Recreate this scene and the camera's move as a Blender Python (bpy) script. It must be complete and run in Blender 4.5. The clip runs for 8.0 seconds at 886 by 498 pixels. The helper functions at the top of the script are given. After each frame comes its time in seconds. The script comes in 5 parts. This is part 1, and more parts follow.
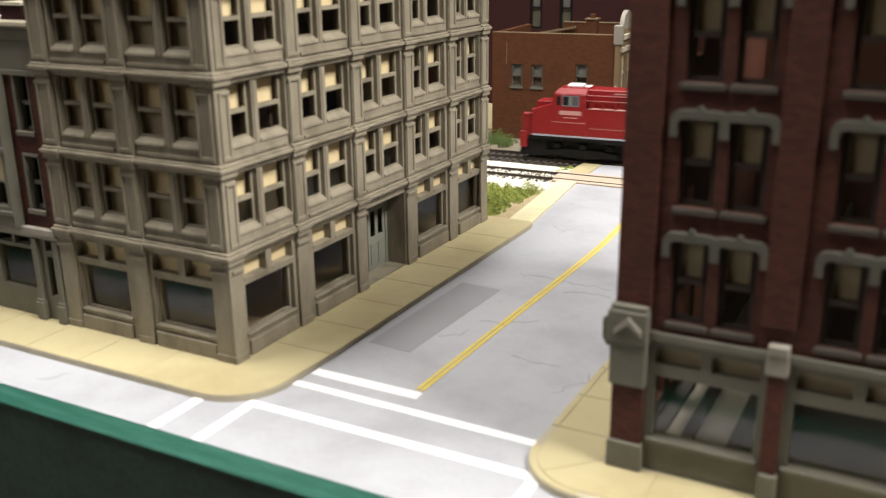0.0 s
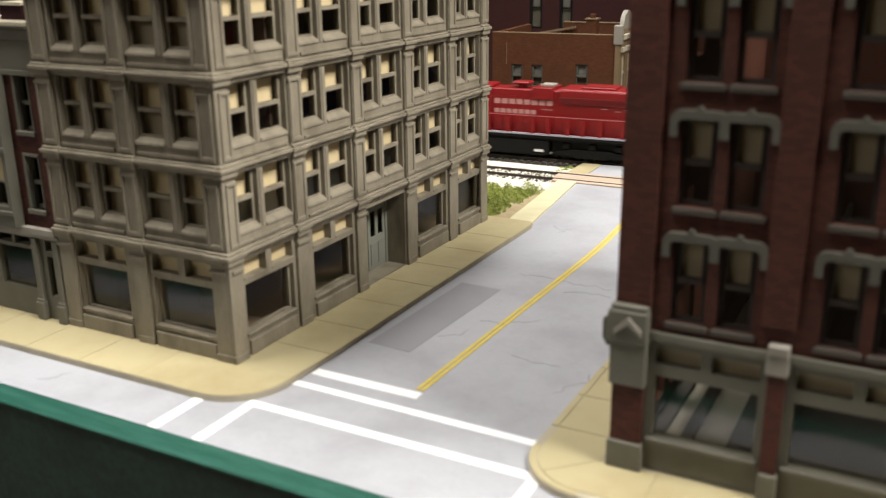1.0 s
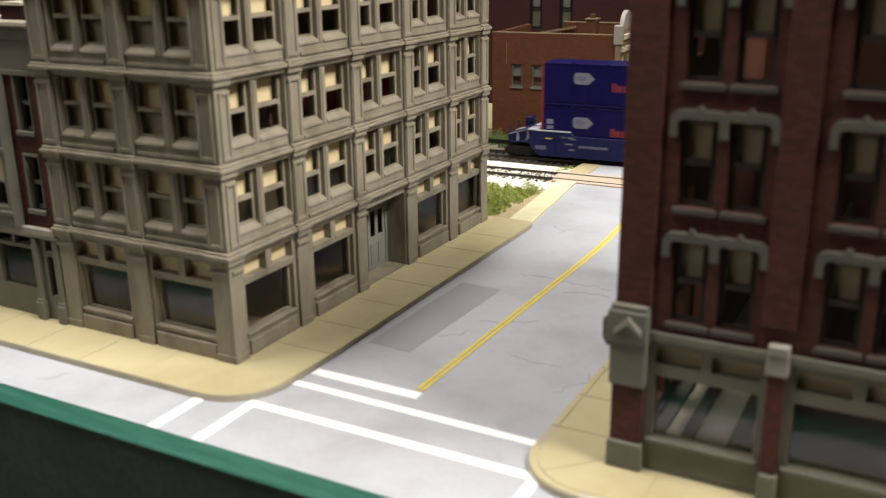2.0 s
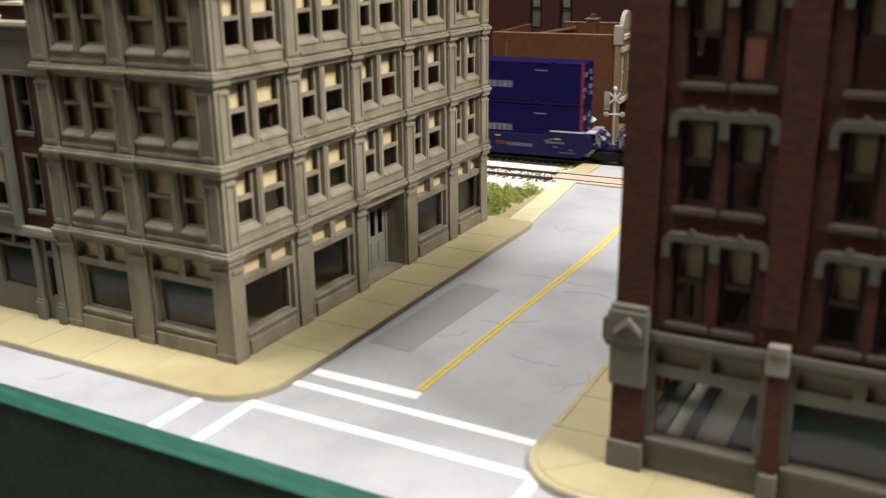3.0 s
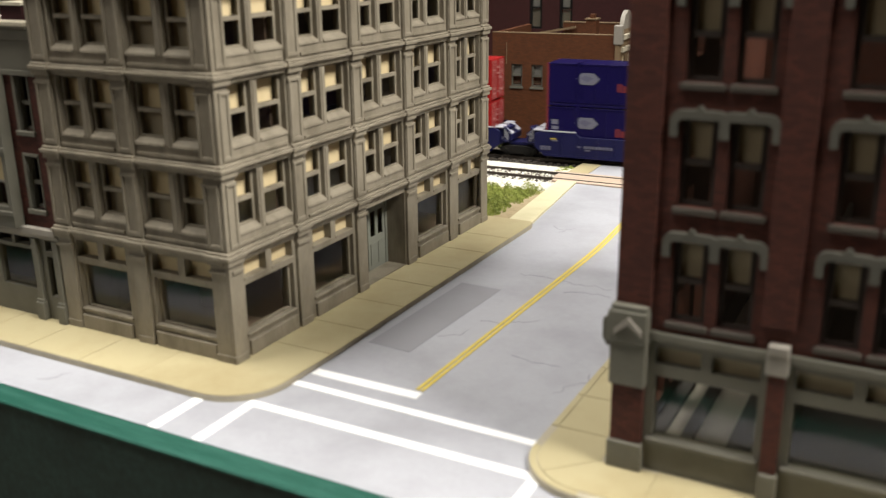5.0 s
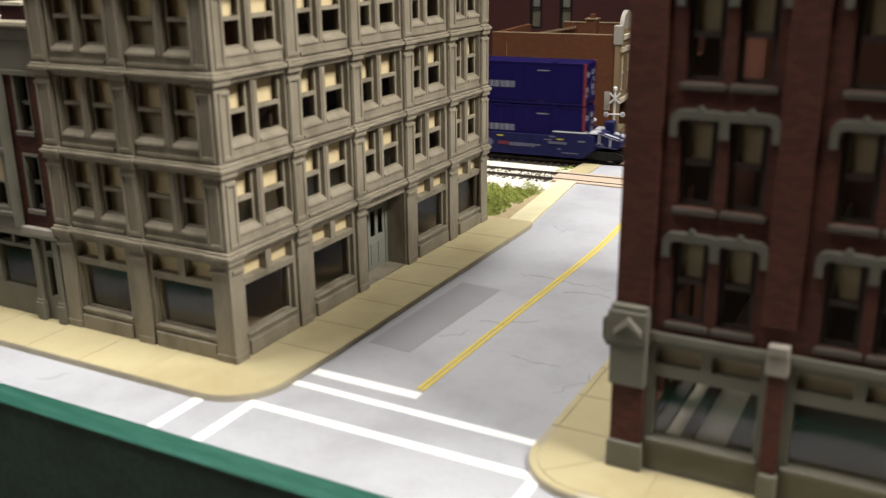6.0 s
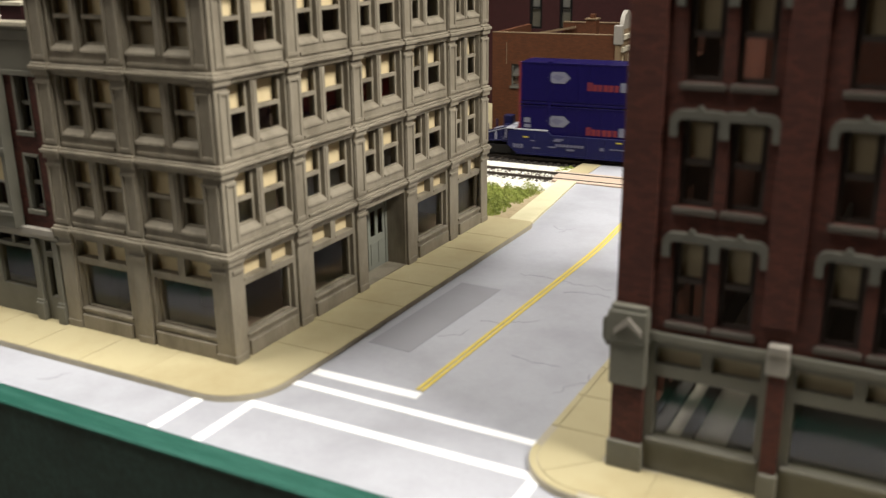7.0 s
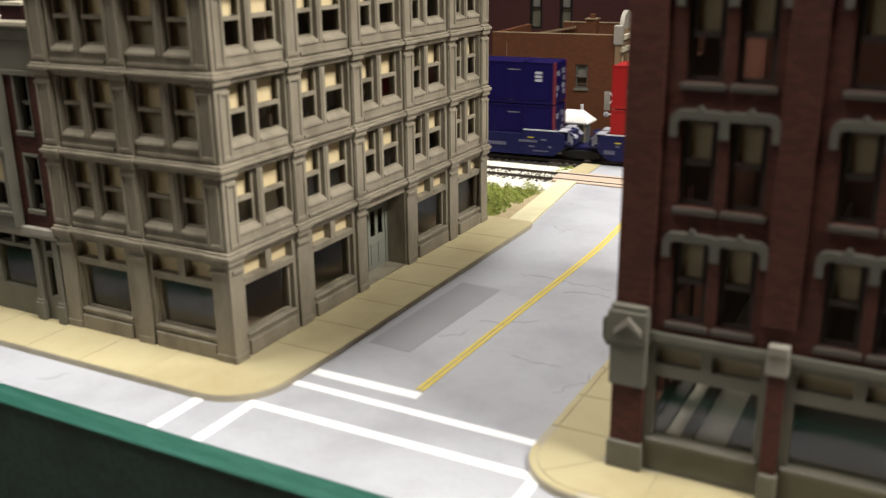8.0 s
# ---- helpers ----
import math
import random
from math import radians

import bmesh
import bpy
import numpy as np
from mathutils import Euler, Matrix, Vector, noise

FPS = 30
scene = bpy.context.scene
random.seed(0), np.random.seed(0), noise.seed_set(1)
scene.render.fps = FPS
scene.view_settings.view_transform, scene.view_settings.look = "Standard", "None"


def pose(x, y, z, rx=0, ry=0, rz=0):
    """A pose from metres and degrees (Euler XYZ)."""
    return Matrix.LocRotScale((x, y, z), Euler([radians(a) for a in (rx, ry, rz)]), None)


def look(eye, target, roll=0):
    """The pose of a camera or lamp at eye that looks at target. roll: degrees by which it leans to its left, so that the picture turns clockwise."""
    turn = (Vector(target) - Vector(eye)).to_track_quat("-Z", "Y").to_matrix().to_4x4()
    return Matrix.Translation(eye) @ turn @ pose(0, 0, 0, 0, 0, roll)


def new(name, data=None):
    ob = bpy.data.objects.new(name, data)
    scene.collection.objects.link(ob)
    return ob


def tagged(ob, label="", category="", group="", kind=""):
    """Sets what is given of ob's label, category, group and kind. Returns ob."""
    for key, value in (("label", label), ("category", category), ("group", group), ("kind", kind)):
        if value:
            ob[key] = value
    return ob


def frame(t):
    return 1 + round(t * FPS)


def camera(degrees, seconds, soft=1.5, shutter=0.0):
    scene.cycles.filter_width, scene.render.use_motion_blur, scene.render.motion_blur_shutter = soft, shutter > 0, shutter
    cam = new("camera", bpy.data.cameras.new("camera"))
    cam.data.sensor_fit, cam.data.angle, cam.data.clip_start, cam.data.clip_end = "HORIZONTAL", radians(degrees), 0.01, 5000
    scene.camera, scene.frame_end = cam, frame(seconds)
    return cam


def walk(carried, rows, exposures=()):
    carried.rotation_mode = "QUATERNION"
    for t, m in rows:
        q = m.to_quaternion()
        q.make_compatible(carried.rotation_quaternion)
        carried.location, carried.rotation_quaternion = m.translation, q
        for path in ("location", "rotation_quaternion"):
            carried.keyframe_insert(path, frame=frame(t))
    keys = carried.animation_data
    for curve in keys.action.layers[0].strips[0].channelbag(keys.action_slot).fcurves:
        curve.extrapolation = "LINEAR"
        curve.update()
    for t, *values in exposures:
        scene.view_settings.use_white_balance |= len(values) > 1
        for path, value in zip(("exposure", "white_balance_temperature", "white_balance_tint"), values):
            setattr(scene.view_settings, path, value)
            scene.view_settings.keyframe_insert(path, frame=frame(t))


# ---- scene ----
# A model railway town at about 1:87. Lengths below are in drawing units of U metres; a window bay is 50 units.
U = 0.00096

cam = camera(50.2, 8.0, soft=1.3, shutter=0.5)
cam.data.dof.use_dof = True
cam.data.dof.focus_distance, cam.data.dof.aperture_fstop = 0.66, 14.5
EYE = (0.24534, -0.27469, 0.16396)
AIM = (EYE[0] - 0.45079, EYE[1] + 0.83807, EYE[2] - 0.30728)
walk(cam, [(0, look(EYE, AIM, -0.7)), (8, look(EYE, AIM, -0.7))],
     exposures=[(0.0, 0.14), (0.4, 0.06), (0.9, 0.0), (8.0, 0.0)])

# ---- light: unseen lamps over the layout and an added front fill ----
world = bpy.data.worlds.new("room_air")
scene.world = world
world.use_nodes = True
world.node_tree.nodes["Background"].inputs[0].default_value = (1.0, 0.93, 0.82, 1)
world.node_tree.nodes["Background"].inputs[1].default_value = 0.16


def unseen_lamp(x, y, z, sx, sy, watts, tx, ty, tz, colour=(1.0, 0.965, 0.92), spread=180):
    data = bpy.data.lights.new("unseen_lamp", "AREA")
    data.shape, data.size, data.size_y = "RECTANGLE", sx, sy
    data.energy, data.color, data.spread = watts, colour, radians(spread)
    ob = new("unseen_lamp", data)
    ob.matrix_basis = look((x, y, z), (tx, ty, tz))
    return ob


unseen_lamp(0.86, 0.02, 0.98, 0.60, 0.30, 7.8, 0.08, -0.07, 0, spread=80)
unseen_lamp(-0.17, -0.16, 1.08, 0.35, 0.16, 9.0, 0.05, -0.09, 0, spread=150)
unseen_lamp(0.0, 0.58, 0.95, 0.60, 0.25, 1.9, 0.0, 0.54, 0, spread=70)
# fill from the aisle, added to lift the walls that face front
unseen_lamp(-1.30, -1.60, 0.95, 1.00, 0.60, 8.5, -0.3, -0.2, 0)


# ---- mesh helpers ----
def box(bm, x0, x1, y0, y1, z0, z1):
    x0, x1 = min(x0, x1), max(x0, x1)
    y0, y1 = min(y0, y1), max(y0, y1)
    v = [bm.verts.new((x, y, z)) for z in (z0, z1) for y in (y0, y1) for x in (x0, x1)]
    for f in ((0, 2, 3, 1), (4, 5, 7, 6), (0, 1, 5, 4), (1, 3, 7, 5), (3, 2, 6, 7), (2, 0, 4, 6)):
        bm.faces.new([v[i] for i in f])
    return v


def prism(bm, outline, z0, z1):
    """A closed outline of (x, y), counter-clockwise, raised from z0 to z1."""
    low = [bm.verts.new((x, y, z0)) for x, y in outline]
    top = [bm.verts.new((x, y, z1)) for x, y in outline]
    bm.faces.new(low[::-1])
    bm.faces.new(top)
    n = len(outline)
    for i in range(n):
        bm.faces.new((low[i], low[(i + 1) % n], top[(i + 1) % n], top[i]))


def side_prism(bm, outline, y0, y1):
    """A closed outline of (x, z) pulled from y0 to y1."""
    a = [bm.verts.new((x, y0, z)) for x, z in outline]
    b = [bm.verts.new((x, y1, z)) for x, z in outline]
    n = len(outline)
    faces = [bm.faces.new(a), bm.faces.new(b[::-1])]
    for i in range(n):
        faces.append(bm.faces.new((a[i], b[i], b[(i + 1) % n], a[(i + 1) % n])))
    bmesh.ops.recalc_face_normals(bm, faces=faces)


def tube(bm, pts, r, n=6):
    """A round bar along points."""
    rings = []
    for i, p in enumerate(pts):
        p = Vector(p)
        a, b = Vector(pts[max(i - 1, 0)]), Vector(pts[min(i + 1, len(pts) - 1)])
        q = (b - a).to_track_quat("Z", "Y")
        rings.append([bm.verts.new(p + q @ Vector((r * math.cos(k * math.tau / n), r * math.sin(k * math.tau / n), 0))) for k in range(n)])
    for a, b in zip(rings, rings[1:]):
        for k in range(n):
            bm.faces.new((a[k], a[(k + 1) % n], b[(k + 1) % n], b[k]))
    bm.faces.new(rings[0][::-1])
    bm.faces.new(rings[-1])


def disc(bm, c, r, y0, y1, n=18):
    """A wheel or round plate with its axle along y."""
    side_prism(bm, [(c[0] + r * math.cos(k * math.tau / n), c[1] + r * math.sin(k * math.tau / n)) for k in range(n)], y0, y1)


def mesh_of(name, bm, material, bevel=0.0, smooth=False):
    if bevel:
        bmesh.ops.bevel(bm, geom=list(bm.edges), offset=bevel, segments=1, affect="EDGES", clamp_overlap=True)
    bm.transform(Matrix.Scale(U, 4))
    me = bpy.data.meshes.new(name)
    bm.to_mesh(me)
    bm.free()
    me.materials.append(material)
    if smooth:
        for p in me.polygons:
            p.use_smooth = True
    return me


def part(name, bm, material, parent=None, label="", bevel=0.0, smooth=False):
    ob = new(name, mesh_of(name, bm, material, bevel, smooth))
    ob.parent = parent
    return tagged(ob, label)


def boxes(name, list_of, material, parent=None, label="", bevel=0.0):
    bm = bmesh.new()
    for b in list_of:
        box(bm, *b)
    return part(name, bm, material, parent, label, bevel)


def place(x, y, z, rz=0):
    return pose(x * U, y * U, z * U, 0, 0, rz)


def thing(name, m, label, category, group="", kind=""):
    ob = new(name)
    ob.empty_display_size = 0.01
    ob.matrix_basis = m
    return tagged(ob, label, category, group, kind)


# ---- materials ----
def nodes_of(name):
    m = bpy.data.materials.new(name)
    m.use_nodes = True
    t = m.node_tree
    return m, t, t.nodes["Principled BSDF"]


def noise_node(t, scale, detail=4.0, rough=0.6, coord=None):
    n = t.nodes.new("ShaderNodeTexNoise")
    n.inputs["Scale"].default_value = scale
    n.inputs["Detail"].default_value = detail
    n.inputs["Roughness"].default_value = rough
    t.links.new(coord, n.inputs["Vector"])
    return n


def mix(t, fac, a, b, kind="MIX"):
    n = t.nodes.new("ShaderNodeMix")
    n.data_type, n.blend_type = "RGBA", kind
    for sock, v in ((n.inputs[0], fac), (n.inputs[6], a), (n.inputs[7], b)):
        if isinstance(v, bpy.types.NodeSocket):
            t.links.new(v, sock)
        elif isinstance(v, (int, float)):
            sock.default_value = v
        else:
            sock.default_value = (*v, 1)
    return n.outputs[2]


def ramp(t, val, lo, hi):
    n = t.nodes.new("ShaderNodeMapRange")
    n.inputs["From Min"].default_value, n.inputs["From Max"].default_value = lo, hi
    t.links.new(val, n.inputs["Value"])
    return n.outputs[0]


def paint(name, colour, rough=0.6, stain=None, amount=0.35, big=60.0, fine=900.0, bump=0.06, metal=0.0, spec=0.4, speck=0.12, stretch=None):
    """A painted or moulded surface: wide stains, fine grain and slight relief."""
    m, t, p = nodes_of(name)
    tc = t.nodes.new("ShaderNodeTexCoord")
    co = tc.outputs["Object"]
    if stretch:
        mp = t.nodes.new("ShaderNodeMapping")
        mp.inputs["Scale"].default_value = stretch
        t.links.new(co, mp.inputs[0])
        co = mp.outputs[0]
    stain = stain or tuple(c * 0.6 for c in colour)
    wide = noise_node(t, big, 5, 0.65, co)
    grain = noise_node(t, fine, 3, 0.6, co)
    col = mix(t, ramp(t, wide.outputs[0], 0.45, 0.75), colour, mix(t, amount, colour, stain))
    col = mix(t, ramp(t, grain.outputs[0], 0.3, 0.8), col, mix(t, speck, col, stain))
    t.links.new(col, p.inputs["Base Color"])
    p.inputs["Roughness"].default_value = rough
    p.inputs["Metallic"].default_value = metal
    p.inputs["Specular IOR Level"].default_value = spec
    if bump:
        b = t.nodes.new("ShaderNodeBump")
        b.inputs["Strength"].default_value = bump
        b.inputs["Distance"].default_value = 0.0004
        t.links.new(grain.outputs[0], b.inputs["Height"])
        t.links.new(b.outputs[0], p.inputs["Normal"])
    return m


def brickwork(name, c1, c2, mortar, face="xz", course=0.00115, rough=0.75):
    """Fine moulded brick courses on upright faces; face names the two axes that run along the wall."""
    m, t, p = nodes_of(name)
    tc = t.nodes.new("ShaderNodeTexCoord")
    sep = t.nodes.new("ShaderNodeSeparateXYZ")
    comb = t.nodes.new("ShaderNodeCombineXYZ")
    t.links.new(tc.outputs["Object"], sep.inputs[0])
    add = t.nodes.new("ShaderNodeMath")
    t.links.new(sep.outputs[0], add.inputs[0])
    t.links.new(sep.outputs[1], add.inputs[1])
    t.links.new(add.outputs[0], comb.inputs[0])
    t.links.new(sep.outputs[2], comb.inputs[1])
    b = t.nodes.new("ShaderNodeTexBrick")
    b.inputs["Scale"].default_value = 1.0
    b.inputs["Brick Width"].default_value = course * 2.9
    b.inputs["Row Height"].default_value = course
    b.inputs["Mortar Size"].default_value = course * 0.10
    b.inputs["Color1"].default_value, b.inputs["Color2"].default_value = (*c1, 1), (*c2, 1)
    b.inputs["Mortar"].default_value = (*mortar, 1)
    t.links.new(comb.outputs[0], b.inputs["Vector"])
    wide = noise_node(t, 45, 5, 0.65, tc.outputs["Object"])
    fine = noise_node(t, 700, 3, 0.6, tc.outputs["Object"])
    col = mix(t, ramp(t, wide.outputs[0], 0.4, 0.8), b.outputs[0], mix(t, 0.35, b.outputs[0], tuple(0.45 * c for c in c1)))
    col = mix(t, ramp(t, fine.outputs[0], 0.4, 0.9), col, mix(t, 0.3, col, c2))
    t.links.new(col, p.inputs["Base Color"])
    p.inputs["Roughness"].default_value = rough
    p.inputs["Specular IOR Level"].default_value = 0.3
    bp = t.nodes.new("ShaderNodeBump")
    bp.inputs["Strength"].default_value, bp.inputs["Distance"].default_value = 0.35, 0.0002
    bp.invert = True
    t.links.new(b.outputs[1], bp.inputs["Height"])
    t.links.new(bp.outputs[0], p.inputs["Normal"])
    return m


def glass(name, tint=(0.86, 0.84, 0.78), rough=0.1):
    m, t, p = nodes_of(name)
    out = t.nodes["Material Output"]
    tr = t.nodes.new("ShaderNodeBsdfTransparent")
    tr.inputs[0].default_value = (*tint, 1)
    gl = t.nodes.new("ShaderNodeBsdfGlossy")
    gl.inputs["Roughness"].default_value = rough
    ms = t.nodes.new("ShaderNodeMixShader")
    ms.inputs[0].default_value = 0.035
    t.links.new(tr.outputs[0], ms.inputs[1])
    t.links.new(gl.outputs[0], ms.inputs[2])
    t.links.new(ms.outputs[0], out.inputs[0])
    return m


GREIGE = paint("greige_plastic", (0.218, 0.190, 0.138), 0.62, (0.088, 0.072, 0.047), 0.8, 70, 700, 0.18, speck=0.3, stretch=(1, 1, 0.35))
STONE = paint("grey_trim", (0.125, 0.118, 0.090), 0.7, (0.068, 0.063, 0.046), 0.4, 70, 800, 0.1)
PALE_TRIM = paint("pale_trim", (0.256, 0.232, 0.192), 0.65, (0.128, 0.12, 0.096), 0.4, 60, 800, 0.1)
BLIND = paint("cream_blind", (0.52, 0.42, 0.24), 0.8, (0.36, 0.27, 0.13), 0.4, 90, 600, 0.0)
PLAIN_GLASS = glass("window_glazing")
DOORPAINT = paint("grey_green_door", (0.18, 0.186, 0.15), 0.6, (0.108, 0.108, 0.084), 0.4)
HOOD_STONE = paint("dull_hood_stone", (0.088, 0.084, 0.066), 0.75, (0.05, 0.046, 0.034), 0.5, 70, 800, 0.1)
BROWN_STONE = paint("brown_sill_stone", (0.058, 0.049, 0.037), 0.75, (0.04, 0.03, 0.022), 0.5, 70, 800, 0.1)
INSIDE = paint("dark_interior", (0.12, 0.08, 0.058), 0.9)
ROAD = paint("grey_road", (0.345, 0.35, 0.372), 0.55, (0.235, 0.235, 0.25), 0.8, 17, 450, 0.05, spec=0.45, speck=0.22)
PATCH = paint("road_patch", (0.25, 0.25, 0.265), 0.55, (0.19, 0.19, 0.20), 0.5, 25, 1500, 0.05)
CRACK = paint("crack_ink", (0.17, 0.17, 0.175), 0.8)
WALKWAY = paint("tan_pavement", (0.385, 0.335, 0.193), 0.55, (0.25, 0.19, 0.085), 0.65, 16, 1200, 0.06)
PALE_WALK = paint("pale_yellow_pavement", (0.56, 0.52, 0.34), 0.6, (0.40, 0.36, 0.2), 0.6, 30, 1200, 0.06)
KERB = paint("grey_kerb", (0.38, 0.34, 0.25), 0.7, (0.2, 0.19, 0.15), 0.5, 80)
WHITE = paint("white_road_paint", (0.86, 0.86, 0.84), 0.5, (0.6, 0.6, 0.6), 0.3, 90)
YELLOW = paint("yellow_road_paint", (0.60, 0.46, 0.06), 0.5, (0.42, 0.33, 0.08), 0.6, 260, 900, 0.05, speck=0.3)
GREEN_EDGE = paint("green_fascia_edge", (0.004, 0.052, 0.034), 0.5, (0.04, 0.13, 0.10), 0.7, 130, 700, 0.3, speck=0.3, stretch=(0.35, 4, 4))
FASCIA = paint("dark_fascia", (0.030, 0.062, 0.050), 0.6, (0.012, 0.02, 0.016), 0.7, 40, 300, 0.3, speck=0.8)
MAROON = brickwork("maroon_brick", (0.046, 0.0128, 0.0078), (0.088, 0.0245, 0.014), (0.03, 0.013, 0.010))
ORANGE = brickwork("orange_brick", (0.070, 0.0205, 0.0050), (0.100, 0.031, 0.0078), (0.060, 0.024, 0.009))
DEEPRED = brickwork("deep_red_brick", (0.026, 0.0034, 0.0031), (0.034, 0.0048, 0.0044), (0.023, 0.005, 0.0044))
CREAM = paint("cream_trim", (0.48, 0.432, 0.32), 0.6)
EARTH = paint("sandy_earth", (0.33, 0.265, 0.155), 0.9, (0.19, 0.145, 0.075), 0.7, 160, 900, 0.4)
GROUND = paint("layout_ground", (0.16, 0.14, 0.10), 0.95, (0.08, 0.07, 0.05), 0.5, 60, 900, 0.4)
ROOMWALL = paint("room_wall", (0.46, 0.385, 0.30), 0.9, big=2, fine=60)
FRAME_BROWN = paint("dark_brown_frame", (0.032, 0.022, 0.016), 0.7)
# roof tar; also the shade put on the shop floor
TAR_AND_SHADE = paint("roof_tar_and_shade", (0.06, 0.06, 0.06), 0.9)
RAIL = paint("rail_steel", (0.07, 0.055, 0.045), 0.6, (0.03, 0.025, 0.02), 0.5, metal=0.1)
TIE = paint("dark_sleeper", (0.055, 0.045, 0.035), 0.85)
PLANK = paint("crossing_plank", (0.40, 0.32, 0.245), 0.8, (0.36, 0.24, 0.16), 0.5, 60, 900, 0.15, stretch=(0.3, 3, 3))
BALLAST = paint("white_ballast", (0.80, 0.78, 0.68), 0.9, (0.45, 0.42, 0.32), 0.6, 400, 2000, 0.2)
# the shade beneath the train is put into this ballast's colour
SHADED_BALLAST = paint("shaded_ballast", (0.06, 0.052, 0.042), 0.9, (0.025, 0.02, 0.016), 0.6, 300, 2000, 0.2)
GRASS = paint("foam_grass", (0.30, 0.34, 0.075), 0.95, (0.07, 0.10, 0.02), 0.95, 130, 1500, 0.2)
BUSH = paint("foam_bush", (0.07, 0.11, 0.025), 0.95, (0.13, 0.16, 0.04), 0.7, 300, 1500, 0.2)
RED = paint("loco_red", (0.185, 0.0035, 0.005), 0.42, (0.16, 0.006, 0.008), 0.3, 40, 900, 0.03, spec=0.5)
BOX_RED = paint("container_red", (0.23, 0.007, 0.007), 0.5, (0.22, 0.010, 0.008), 0.35, 40, 900, 0.03, spec=0.2)
BLUE = paint("container_blue", (0.0048, 0.0030, 0.040), 0.4, (0.0035, 0.0022, 0.027), 0.35, 40, 900, 0.03, spec=0.12)
CAR_BLUE = paint("well_car_blue", (0.0055, 0.006, 0.043), 0.45, (0.00425, 0.00425, 0.0255), 0.4, 60, 900, 0.05, spec=0.2)
BLACK = paint("running_gear_black", (0.006, 0.0055, 0.005), 0.7, (0.012, 0.01, 0.008), 0.4, 90, spec=0.15)
LETTER = paint("white_lettering", (0.70, 0.68, 0.66), 0.6)
DULL_LETTER = paint("pinkish_white_lettering", (0.42, 0.21, 0.19), 0.6)
GREY_LETTER = paint("grey_lettering", (0.115, 0.115, 0.15), 0.6)
RED_LETTER = paint("red_lettering", (0.12, 0.009, 0.012), 0.6)
LEAF_GREEN = paint("badge_green", (0.006, 0.045, 0.018), 0.6)
YELLOW_MARK = paint("yellow_marking", (0.30, 0.24, 0.03), 0.6)
LIGHT_DECK = paint("worn_deck", (0.36, 0.36, 0.39), 0.6, (0.16, 0.16, 0.2), 0.4, 80)
WHITE_ROOF = paint("white_sheet_roof", (0.72, 0.71, 0.68), 0.55, (0.5, 0.48, 0.44), 0.4, 80)
SHED_WALL = paint("shed_grey_wall", (0.13, 0.14, 0.15), 0.8)
SILVER = paint("silver_paint", (0.62, 0.62, 0.62), 0.4, metal=0.4)
GREY_GLAZE = paint("grey_blind_and_pane_glint", (0.14, 0.135, 0.115), 0.7)
FAINT_BADGE = paint("faint_badge_line", (0.34, 0.06, 0.05), 0.6)
# the same cream blind paper, darkened for the dim brick front
SHADED_BLIND = paint("shaded_blind_paper", (0.27, 0.22, 0.135), 0.8, (0.19, 0.15, 0.08), 0.5, 90, 600, 0.0)
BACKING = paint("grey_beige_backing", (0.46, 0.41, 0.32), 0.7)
STYRENE = paint("pale_plastic_floor", (0.46, 0.45, 0.40), 0.6, (0.26, 0.25, 0.21), 0.6, 30)
TAN = paint("tan_masonry", (0.17, 0.115, 0.06), 0.7)
BED = paint("grey_ballast_base", (0.30, 0.28, 0.22), 0.95, (0.12, 0.11, 0.08), 0.7, 300, 1500, 0.4)
DIM_LETTER = paint("dim_grey_lettering", (0.085, 0.085, 0.13), 0.6)
DIM_RED = paint("dim_red_lettering", (0.09, 0.008, 0.016), 0.6)
STICKER = paint("white_sticker", (0.32, 0.32, 0.36), 0.6)
# ---- the room that closes the place ----
def room():
    a, b, c, d, lo, hi = -2600, 2600, -2600, 2200, -1200, 1300
    for name, bx in (("wall_north", (a, b, d, d + 60, lo, hi)), ("wall_south", (a, b, c - 60, c, lo, hi)),
                     ("wall_east", (b, b + 60, c, d, lo, hi)), ("wall_west", (a - 60, a, c, d, lo, hi)),
                     ("ceiling", (a - 60, b + 60, c - 60, d + 60, hi, hi + 40)), ("floor", (a - 60, b + 60, c - 60, d + 60, lo - 40, lo))):
        tagged(boxes(name, [bx], ROOMWALL), "plain matt room surface round the layout", "room", kind="structure")


room()

# ---- the layout's ground, roads and pavements ----
ground = boxes("ground", [(-1500, 1700, -54, 1200, -40, -8)], GROUND)
tagged(ground, "earth-coloured layout base under the town", "ground", kind="structure")


bench = boxes("layout_bench", [(-1490, 1690, -50, 1190, -1200, -40)], FASCIA)
tagged(bench, "dark plain benchwork that carries the layout", "bench", kind="structure")


def road():
    bm = bmesh.new()
    box(bm, -1500, 1700, -55.5, 6, -8, -3)
    prism(bm, [(28, 6), (150, 6), (150, 262), (140, 374), (10, 374), (28, 262)], -8, -3)
    ob = part("road", bm, ROAD)
    return tagged(ob, "grey street of smooth sheet with fine cracks", "road", kind="structure")


road()


def marking(name, pts, z, mat, label):
    bm = bmesh.new()
    prism(bm, pts, -3.0, z)
    return tagged(part(name, bm, mat), label, "road marking", kind="structure")


def bar(x0, y0, x1, y1, w):
    """The outline of a straight stripe."""
    d = Vector((x1 - x0, y1 - y0)).normalized() * (w / 2)
    n = Vector((-d.y, d.x))
    return [(x0 - n.x, y0 - n.y), (x1 - n.x, y1 - n.y), (x1 + n.x, y1 + n.y), (x0 + n.x, y0 + n.y)]


